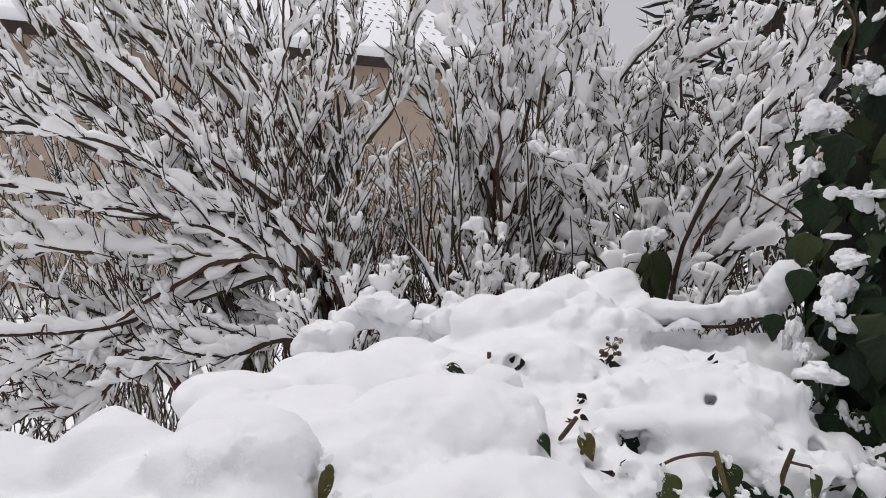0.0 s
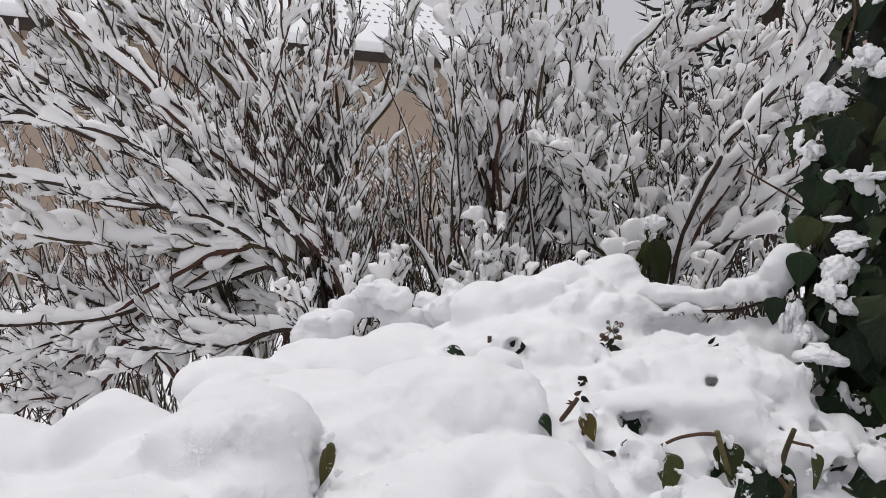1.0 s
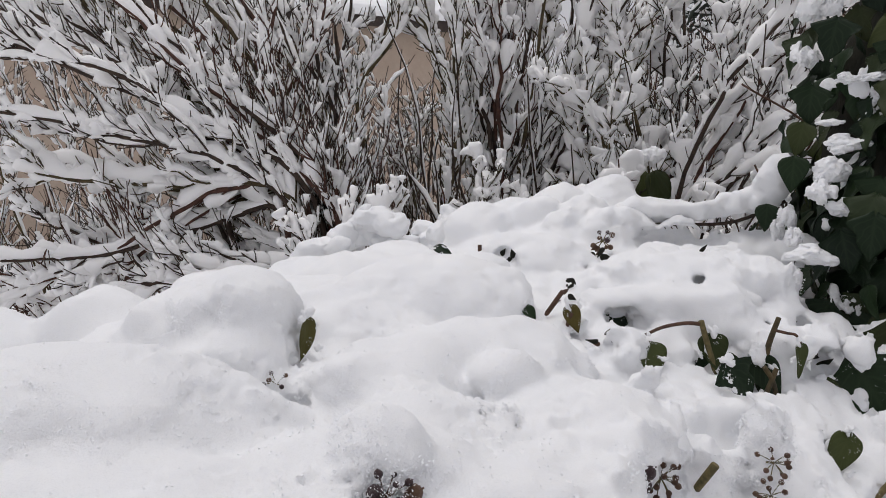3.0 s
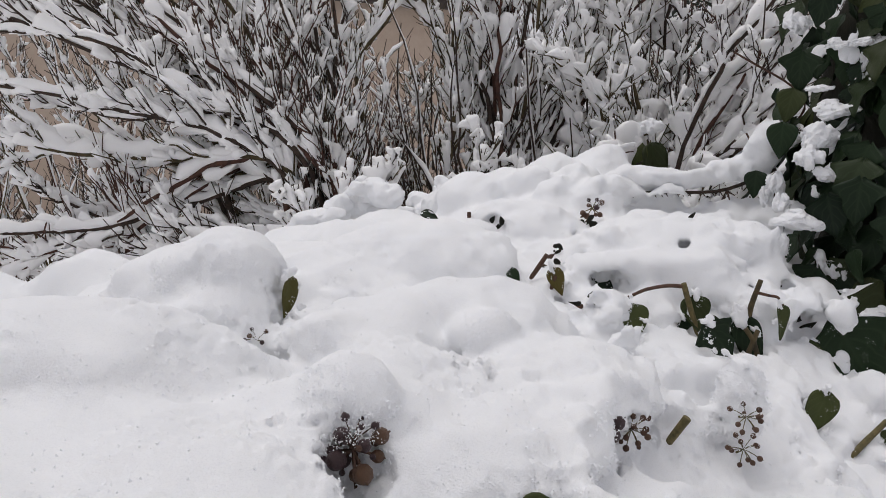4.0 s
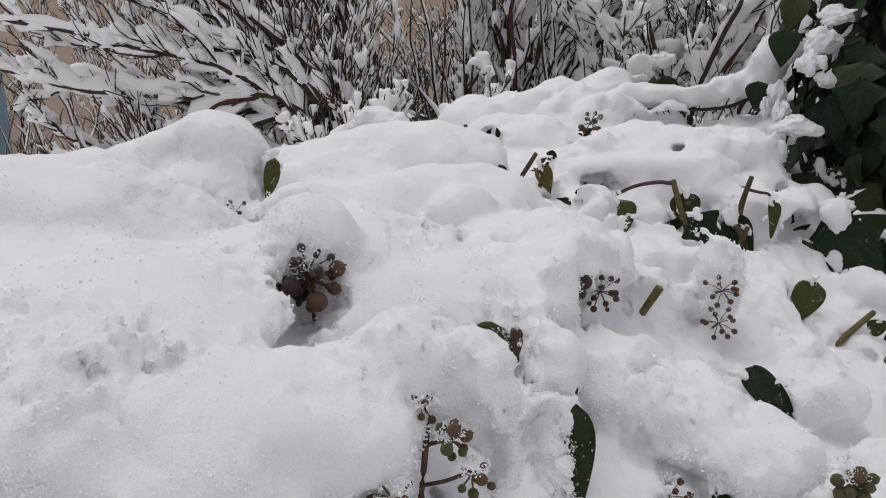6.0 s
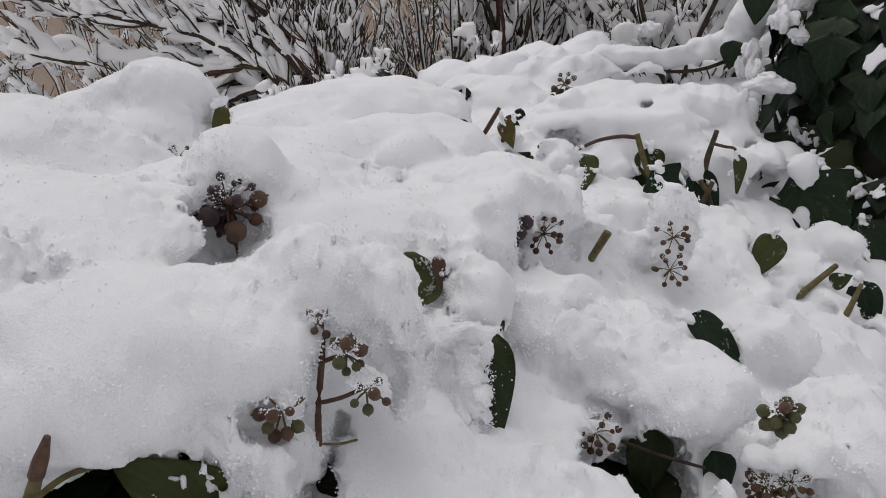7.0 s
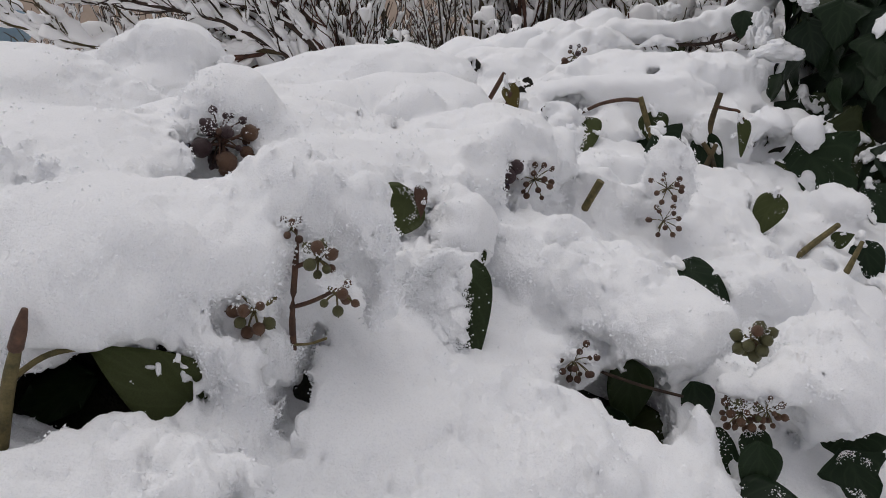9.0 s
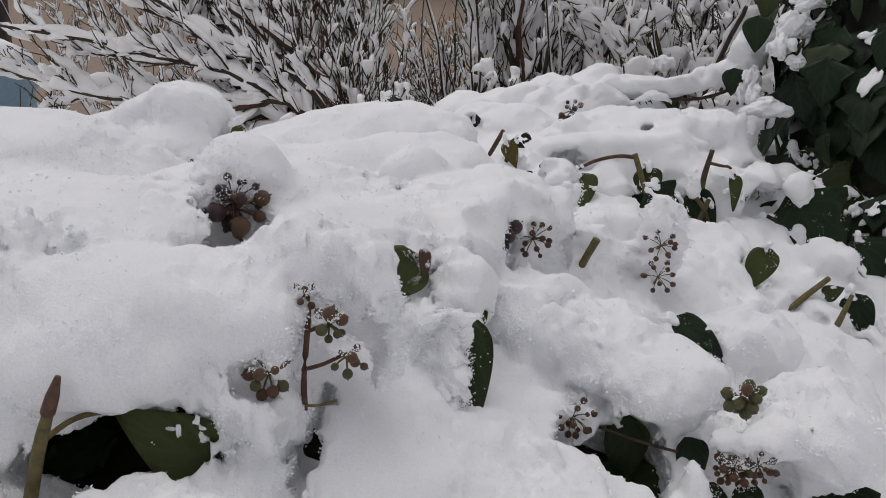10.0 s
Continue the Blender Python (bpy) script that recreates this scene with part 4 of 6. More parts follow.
def lump(seed, n=40, balls=22, crumbly=1.25):
    """An irregular clump of snow, about one unit across."""
    rng = random.Random(seed)
    g = np.linspace(-0.66, 0.66, n).astype(np.float32)
    p = np.stack(np.meshgrid(g, g, g, indexing="ij"), -1)
    d = np.full(p.shape[:3], 1.0, np.float32)
    for k in range(balls):
        c = np.array([rng.gauss(0, 0.20), rng.gauss(0, 0.17), rng.gauss(0, 0.11)], np.float32)
        r = rng.uniform(0.10, 0.22)
        c *= min(1.0, (0.50 - r) / max(1e-6, float(np.abs(c).max())))
        e = np.sqrt(((p - c) ** 2).sum(-1)) - r
        m = np.maximum(0.10 - np.abs(e - d), 0) / 0.10
        d = np.minimum(e, d) - m * m * 0.025
    d += crumbly * (0.065 * value_noise(p, 0.24, seed) + 0.045 * value_noise(p, 0.10, seed + 7) + 0.035 * value_noise(p, 0.055, seed + 13))
    edge = np.abs(p).max(-1)
    d = np.maximum(d, edge - 0.63)
    at, q = nets(d)
    v = np.stack([np.interp(a, np.arange(n), g) for a in at], -1)
    return v, q


LUMPS = [lump(k) for k in range(7)]
HEAPS = [lump(k + 20, 34, 14, 0.7) for k in range(4)]
SCRAPS = [lump(k + 40, 17, 9, 1.2) for k in range(8)]


def snow_clump(m, seed=0, label="clump of fresh snow caught on the ivy leaves", group="snow clumps on the ivy"):
    """A clump of the size and turn that the pose and scale in m give."""
    v, q = HEAPS[seed % len(HEAPS)] if "heap" in label else LUMPS[seed % len(LUMPS)]
    at = m.translation
    local = np.array(m.to_3x3())
    ob = new("snow_clump", mesh_of("snow_clump", v @ local.T, q, SNOW))
    ob.location = at
    return tagged(ob, label, "snow", group)


def sized(at, size, turn=0):
    return Matrix.Translation(at) @ pose(0, 0, 0, 0, 0, turn) @ Matrix.Diagonal((*size, 1))


for u, s, wide_, tall, k in ((0.26, 0.30, 0.40, 0.62, 1), (0.22, 0.60, 0.34, 0.52, 3), (0.16, 0.82, 0.20, 0.30, 5), (0.04, 0.08, 0.56, 0.28, 2), (0.05, 0.30, 0.34, 0.40, 4), (0.06, 0.54, 0.26, 0.36, 6), (-0.06, 0.20, 0.26, 0.22, 0)):
    snow_clump(RIMED @ Matrix.Translation((u, s, 0.015)) @ Matrix.Diagonal((wide_, tall, 0.12, 1)), k, "crust of snow crystals frozen to half a leaf", "crusts on the rimed leaf")


# ---- thorny twig with its long ridge of snow, from the crest to the ivy ----
def laden_twig():
    th = thing("snow_laden_twig", "thin dark thorny twig carrying a long ridge of snow", "twig")
    line = [(0.30, 1.23, 1.347), (0.37, 1.235, 1.346), (0.455, 1.235, 1.348), (0.53, 1.22, 1.38)]
    stem_part(th, line, (0.0028, 0.0026, 0.003), BARK, "twig")
    for k in range(13):
        x = 0.308 + 0.0115 * k + 0.003 * math.sin(k * 2.3)
        stem_part(th, [(x, 1.233, 1.347), (x + 0.004, 1.23, 1.339)], (0.0014, 0.0005), BARK, "thorn")
    stem_part(th, [(0.458, 1.235, 1.349), (0.463, 1.233, 1.335), (0.466, 1.233, 1.315)], (0.0012, 0.001), DARK_STEM, "twig")
    c = smooth_line([(0.27, 1.26, 1.366), (0.34, 1.247, 1.370), (0.42, 1.242, 1.371), (0.468, 1.235, 1.380), (0.497, 1.222, 1.389), (0.517, 1.205, 1.418), (0.528, 1.19, 1.450)], 80)[None]
    _, s, u = frames_of(c)
    q = np.linspace(0, 1, 80)
    r = np.interp(q, [0, 0.06, 0.4, 0.6, 0.8, 0.95, 1], [0.006, 0.019, 0.017, 0.021, 0.029, 0.027, 0.010])[None, :, None]
    v, f = sweep(c, s * r * 1.1, u * r, 24)
    n = value_noise(v, 0.045, 30)[:, None] * 0.010 + value_noise(v, 0.02, 31)[:, None] * 0.008 + value_noise(v, 0.008, 32)[:, None] * 0.003
    part("snow", mesh_of("snow", v + n * unit(v - np.repeat(c[0], 24, 0)), f, SNOW), th, "rounded ridge of snow")


laden_twig()


# ---- ivy growing up a post at the side ----
def ivy_column():
    th = thing("ivy_covered_post", "old post smothered in dark green lobed ivy with patches of snow", "ivy")
    v, f = tube([(0.86, 1.32, -0.1), (0.86, 1.32, 1.0), (0.90, 1.33, 2.0), (0.96, 1.34, 2.9)], (0.10, 0.09, 0.085, 0.07), 16, 20)
    part("post", mesh_of("post", v, f, BARK), th)
    # filler shell; its near-black colour imitates the shade between the leaves
    z = np.linspace(0.0, 2.85, 50)
    ax = 0.86 + 0.05 * np.maximum(0, z - 1.3)
    c = np.stack([ax, 1.30 + 0 * z, z], -1)[None]
    r = (np.interp(z, [0, 1.2, 1.45, 1.8, 2.4, 2.85], [0.30, 0.28, 0.23, 0.18, 0.15, 0.02]))[None, :, None]
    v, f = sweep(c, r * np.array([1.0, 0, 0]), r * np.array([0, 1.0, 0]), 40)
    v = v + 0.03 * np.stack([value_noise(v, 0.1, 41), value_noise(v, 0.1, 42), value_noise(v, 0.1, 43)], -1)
    part("thicket", mesh_of("thicket", v, f, INNER_SHADE), th, "near-black shell for the shade behind the leaves")
    # second shell, lower down, again with shade painted as colour
    z = np.linspace(0.0, 1.75, 34)
    c = np.stack([0.76 + 0 * z, 1.0 + 0.08 * z, z], -1)[None]
    r = (np.interp(z, [0, 1.05, 1.25, 1.42, 1.6, 1.75], [0.26, 0.25, 0.21, 0.16, 0.09, 0.01]))[None, :, None]
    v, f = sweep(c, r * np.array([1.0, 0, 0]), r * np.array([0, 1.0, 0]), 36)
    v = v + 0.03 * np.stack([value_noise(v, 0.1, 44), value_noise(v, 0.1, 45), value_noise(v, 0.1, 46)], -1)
    part("thicket", mesh_of("thicket", v, f, INNER_SHADE), th, "near-black shell for the shade behind the leaves")
    rng = random.Random(77)
    for k in range(260):
        zz = rng.uniform(1.0, 1.68)
        w = rng.uniform(radians(150), radians(300))
        rad = float(np.interp(zz, [0, 1.05, 1.25, 1.42, 1.6, 1.75], [0.29, 0.28, 0.24, 0.19, 0.12, 0.03])) + rng.uniform(-0.02, 0.03)
        o = Vector((math.cos(w), math.sin(w), 0))
        at = Vector((0.76, 1.0 + 0.08 * zz, zz)) + o * rad
        tip = Vector((rng.uniform(-0.5, 0.5), rng.uniform(-0.4, 0.4), -1)) + o * rng.uniform(0.2, 0.7)
        face = o + Vector((rng.uniform(-0.35, 0.35), rng.uniform(-0.35, 0.35), rng.uniform(0.2, 0.9)))
        leaf(th, at, tip, face, rng.uniform(0.042, 0.068), "ivy" if rng.random() < 0.7 else "oval", IVY if rng.random() < 0.97 else IVY_PALE, rng.randrange(6))
    for k in range(400):
        zz = rng.uniform(1.1, 2.3) if k < 370 else rng.uniform(0.1, 0.95)
        w = rng.uniform(radians(165), radians(300)) if k < 370 else rng.uniform(0, 2 * math.pi)
        rad = float(np.interp(zz, [0, 1.2, 1.45, 1.8, 2.4, 2.85], [0.35, 0.33, 0.28, 0.23, 0.20, 0.07])) + rng.uniform(-0.03, 0.035)
        o = Vector((math.cos(w), math.sin(w), 0))
        at = Vector((0.86 + 0.05 * max(0, zz - 1.3), 1.30, zz)) + o * rad
        tip = Vector((rng.uniform(-0.5, 0.5), rng.uniform(-0.4, 0.4), -1)) + o * rng.uniform(0.1, 0.6)
        face = o + Vector((rng.uniform(-0.35, 0.35), rng.uniform(-0.35, 0.35), rng.uniform(0.1, 0.7)))
        leaf(th, at, tip, face, rng.uniform(0.042, 0.072), "ivy" if rng.random() < 0.7 else "oval", IVY if rng.random() < 0.93 else IVY_PALE, rng.randrange(6))
    for k in range(170):
        w, low = rng.uniform(0, 2 * math.pi), k < 60
        o = Vector((math.cos(w), math.sin(w), 0))
        if low:
            zz = rng.uniform(1.15, 1.72)
            at = Vector((0.76, 1.0 + 0.08 * zz, zz)) + o * float(np.interp(zz, [1.05, 1.25, 1.42, 1.6, 1.75], [0.27, 0.23, 0.18, 0.11, 0.03]))
        else:
            zz = rng.uniform(1.0, 2.88)
            at = Vector((0.86 + 0.05 * max(0, zz - 1.3), 1.30, zz)) + o * (float(np.interp(zz, [1.2, 1.45, 1.8, 2.4, 2.85], [0.30, 0.25, 0.20, 0.17, 0.02])) + 0.02)
        if not low and o.y < 0.2 and o.x < 0.3 and zz < 2.3:
            continue
        face = o + Vector((0, 0, 0.5 + 1.5 * max(0, zz - 2.3) + (0.6 if low else 0)))
        leaf(th, at, o * 0.5 + Vector((rng.uniform(-0.4, 0.4), rng.uniform(-0.4, 0.4), -0.8)), face, rng.uniform(0.055, 0.10), "ivy", IVY, rng.randrange(6))
    for at, tip, size, kind, mat, seed in (((0.522, 1.140, 1.498), (-0.33, -0.24, -0.91), 0.052, "broad", IVY_PALE, 1), ((0.540, 1.160, 1.551), (-0.17, -0.22, -0.96), 0.058, "ivy", IVY, 2),
                                           ((0.493, 1.100, 1.450), (-0.16, -0.23, -0.96), 0.052, "broad", IVY, 3), ((0.469, 1.130, 1.382), (-0.19, -0.29, -0.94), 0.041, "broad", IVY, 4),
                                           ((0.593, 1.120, 1.556), (-0.19, -0.21, -0.96), 0.062, "ivy", IVY, 5), ((0.513, 1.000, 1.353), (0.15, -0.25, -0.96), 0.055, "ivy", IVY, 0),
                                           ((0.545, 0.980, 1.374), (-0.20, -0.24, -0.95), 0.058, "ivy", IVY, 1), ((0.560, 1.130, 1.640), (-0.3, -0.2, -0.9), 0.060, "ivy", IVY, 3),
                                           ((0.650, 1.120, 1.635), (-0.75, 0.1, -0.5), 0.060, "broad", IVY_PALE, 2)):
        leaf(th, at, tip, (-0.35, -1, 0.35), size, kind, mat, seed)
    for k in range(14):
        w, zz = rng.uniform(radians(170), radians(300)), rng.uniform(1.1, 2.2)
        o = Vector((math.cos(w), math.sin(w), 0)) * 0.30
        p = Vector((0.87, 1.30, zz)) + o
        stem_part(th, [p, p + Vector((rng.uniform(-0.05, 0.05), -0.03, 0.07)), p + Vector((rng.uniform(-0.08, 0.08), -0.01, 0.15))], (0.0022, 0.0016), DARK_STEM, "shoot")
    return th


def ivy_snow(th):
    """Scraps of snow caught on the leaves of the post, past counting."""
    rng = random.Random(5)
    pieces = []
    leaves = [ob for ob in th.children if ob.name.startswith("leaf")]
    for ob in leaves:
        m = ob.matrix_basis.copy()
        up = m.to_3x3().col[2].normalized()
        chance = 0.04 + 0.28 * max(0.0, up.z)
        if rng.random() > chance or (up.y > 0.3 and rng.random() < 0.6):
            continue
        size = m.to_scale().x
        at = m @ Vector((rng.uniform(-0.18, 0.18), rng.uniform(0.05, 0.6), 0.05))
        v, q = SCRAPS[rng.randrange(len(SCRAPS))]
        s = size * np.array([rng.uniform(0.35, 0.85), rng.uniform(0.35, 0.9), rng.uniform(0.15, 0.3)])
        basis = np.array(m.to_3x3().normalized())
        spin = rng.uniform(0, 6.28)
        turn = np.array([(math.cos(spin), -math.sin(spin), 0), (math.sin(spin), math.cos(spin), 0), (0, 0, 1)])
        pieces.append(((v @ turn.T * s) @ basis.T + np.array(at), q))
    ob = new("snow_scraps", mesh_of("snow_scraps", *merge(pieces), SNOW))
    tagged(ob, "crumbly scraps of snow lying on the ivy leaves", "snow", kind="stuff")


ivy_snow(ivy_column())
for k, (at, size) in enumerate((
    ((0.555, 1.190, 1.673), (0.060, 0.050, 0.060)), ((0.544, 1.190, 1.596), (0.053, 0.042, 0.043)), ((0.637, 1.120, 1.581), (0.043, 0.032, 0.031)),
    ((0.624, 1.110, 1.552), (0.036, 0.027, 0.040)), ((0.611, 1.110, 1.524), (0.033, 0.025, 0.041)), ((0.594, 1.100, 1.493), (0.033, 0.025, 0.037)),
    ((0.560, 1.090, 1.463), (0.055, 0.042, 0.031)), ((0.528, 1.070, 1.429), (0.058, 0.044, 0.049)), ((0.510, 1.050, 1.401), (0.047, 0.036, 0.048)),
    ((0.532, 1.040, 1.380), (0.038, 0.029, 0.027)), ((0.486, 1.100, 1.365), (0.027, 0.020, 0.041)), ((0.479, 1.060, 1.339), (0.029, 0.022, 0.034)),
    ((0.483, 1.020, 1.317), (0.068, 0.052, 0.033)), ((0.572, 1.120, 1.555), (0.036, 0.028, 0.019)), ((0.594, 1.100, 1.555), (0.039, 0.030, 0.015)),
    ((0.546, 1.110, 1.495), (0.040, 0.030, 0.014)), ((0.480, 1.120, 1.347), (0.020, 0.016, 0.039)), ((0.612, 1.170, 1.733), (0.050, 0.041, 0.039)),
    ((0.629, 1.150, 1.709), (0.049, 0.040, 0.035)))):
    snow_clump(sized(at, size, 57 * k), k)


# ---- loose crumbs of snow on leaves and round the pockets ----
def crumbs():
    rng = random.Random(21)
    at_, up_, size_ = [], [], []

    def drop(p, s):
        at_.append(tuple(p))
        size_.append(s)

    for at, tip, face, size, kind, mat, seed, label, open_ in SPROUTS:
        m = leaf_pose(at, tip, face, size)
        frost = 12000 if seed == 4 else (0 if not open_ else (260 if math.hypot(at.x - 0.16, at.y) < 0.5 and seed != 5 else (60 if seed != 5 else 0)))
        for _ in range(frost):
            u, s = rng.uniform(-0.3, 0.3), rng.uniform(0.02, 0.95)
            if seed == 4:
                u, s = rng.uniform(-0.40, 0.42), rng.uniform(0.0, 0.97)
                if u < -0.16 * rng.random() ** 0.6 + 0.10 * (s - 0.2) and rng.random() < 0.992:
                    continue
            elif rng.random() < 0.55:
                s = abs(rng.gauss(0, 0.07))
            else:
                spot = rng.randrange(3)
                u = (0.27, -0.26, 0.1)[spot] * (1 if seed % 2 else -1) + rng.gauss(0, 0.04)
                s = ((seed * 7 + spot * 5) % 9) / 11 + rng.gauss(0, 0.05)
                if not 0.01 < s < 0.98 or abs(u) > 0.33:
                    continue
            wide_ = math.sin(math.pi * s ** 0.62) * 0.95
            thick = 0.07 if seed == 4 else 0.02
            p = m @ Vector((u * wide_, s, 0.22 * abs(u) * 0.9 - 0.12 * s * s + rng.uniform(0.0, thick)))
            drop(p, rng.uniform(0.0002, 0.0006) if seed == 4 else rng.uniform(0.00015, 0.0005))
    for at, up, count, size, reach, mats, seed, stalk, spread, open_ in UMBELS:
        for _ in range(420):
            d = Vector((rng.gauss(0, 0.6), rng.gauss(0, 0.6) - 0.1, rng.uniform(0.35, 1.0))).normalized()
            drop(at + d * reach * rng.uniform(0.75, 1.25), rng.uniform(0.00015, 0.0006))
    n = len(at_)
    v, f = grains(np.array(at_), np.zeros((n, 3)), np.array(size_), np.random.default_rng(8))
    ob = new("snow_crumbs", mesh_of("snow_crumbs", v, f, GRAIN_SNOW, smooth=False))
    tagged(ob, "loose crumbs of snow on the leaves and berries", "snow", kind="stuff")


crumbs()


def leaf_scraps():
    """Crumbly snow that half hides the leaves, past counting."""
    rng = random.Random(31)
    pieces = []
    for at, tip, face, size, kind, mat, seed, label, open_ in SPROUTS:
        if not open_ or seed in (4, 5):
            continue
        m = leaf_pose(at, tip, face, size)
        if math.hypot(at.x - 0.16, at.y) < 0.5:
            continue
        for k in range(3):
            v, q = SCRAPS[rng.randrange(len(SCRAPS))]
            side = rng.choice((-1, 1))
            p = m @ Vector((side * rng.uniform(0.16, 0.34), rng.uniform(0.0, 0.75), rng.uniform(-0.02, 0.06)) if k else (rng.uniform(-0.1, 0.1), 0.0, 0.06))
            s = size * np.array([rng.uniform(0.14, 0.34), rng.uniform(0.18, 0.42), rng.uniform(0.12, 0.22)]) * (1.5 if k == 0 else 1.0)
            basis = np.array(m.to_3x3().normalized())
            pieces.append(((v * s) @ basis.T + np.array(p), q))
    ob = new("snow_scraps", mesh_of("snow_scraps", *merge(pieces), SNOW))
    tagged(ob, "crumbly scraps of snow clinging to leaf edges on the hedge", "snow", kind="stuff")


leaf_scraps()


# ---- shrubs behind the hedge ----
def twig_batch(start, way, length, rng, points=6, lift=0.18):
    """Curved twigs: starts, directions and lengths; they bend upwards a little."""
    n = len(start)
    s = np.linspace(0, 1, points)[None, :, None]
    bend = rng.normal(0, 0.10, (n, 1, 3)) + np.array([0, 0, lift])
    crook = np.cumsum(rng.normal(0, 0.036, (n, points, 3)), 1)
    crook[:, 0] = 0
    return start[:, None] + length[:, None, None] * (way[:, None] * s + bend * s * s + crook)


def bark_tubes(c, r0, r1, sides=4):
    _, s, u = frames_of(c)
    r = (r0[:, None] + (r1 - r0)[:, None] * np.linspace(0, 1, c.shape[1])[None])[..., None]
    return sweep(c, s * r, u * r, sides)


def snow_tubes(c, width, rng, sides=6, cover=(0.05, 0.95), m=7):
    """Snow lying along the upper side of twigs in uneven pads."""
    n, p, _ = c.shape
    k = np.linspace(cover[0], cover[1], m) * (p - 1)
    i = np.minimum(k.astype(int), p - 2)
    f = (k - i)[None, :, None]
    q = c[:, i] * (1 - f) + c[:, i + 1] * f
    t, s, u = frames_of(q)
    flat = np.sqrt(np.maximum(0, 1 - t[..., 2:] ** 2)) * 0.85 + 0.15
    shape = np.interp(np.linspace(0, 1, m), [0, 0.12, 0.5, 0.86, 1], [0.12, 0.95, 1.0, 0.9, 0.1])[None, :, None]
    r = width[:, None, None] * shape * flat * rng.uniform(0.55, 1.35, (n, m, 1))
    up = np.array([0, 0, 1.0]) * 0.6 + u * 0.4
    return sweep(q + up * r * 1.25 + np.array([0, 0.004, 0]), s * r * 0.85, up * r * 1.3, sides)


def fork_fins(at, along, aside, size, rng, sides=7):
    """Snow webs that fill the forks between a stem and its twigs up to an uneven level."""
    n = len(at)
    a_, b_ = unit(along), unit(aside)
    gap = a_ - b_
    wide_ = np.linalg.norm(gap, axis=-1)[:, None, None]
    flat = unit(np.cross(a_, b_) + 1e-6)
    s = np.array([0.02, 0.3, 0.6, 0.84, 0.97, 1.0])[None, :, None]
    prof = np.array([0.04, 0.30, 0.56, 0.70, 0.52, 0.08])[None, :, None]
    L = 0.62 * size[:, None, None] / np.clip(wide_, 0.35, 1.2) ** 0.6
    c = at[:, None] + unit(a_ + b_)[:, None] * s * L + np.array([0, 0.003, 0])
    half = prof * L * np.clip(wide_, 0.25, 1.1) * rng.uniform(0.8, 1.15, (n, 6, 1))
    thick = np.array([0.25, 0.7, 1.0, 1.0, 0.8, 0.1])[None, :, None] * (0.003 + 0.06 * L)
    return sweep(c, unit(gap)[:, None] * half, flat[:, None] * thick, sides)


def crumple(v, coarse=0.007, fine=0.003):
    """Uneven lumps in the snow on the twigs."""
    big = np.stack([value_noise(v, 0.028, 70 + k) for k in range(3)], -1)
    small = np.stack([value_noise(v, 0.010, 80 + k) for k in range(3)], -1)
    return v + coarse * big + fine * small


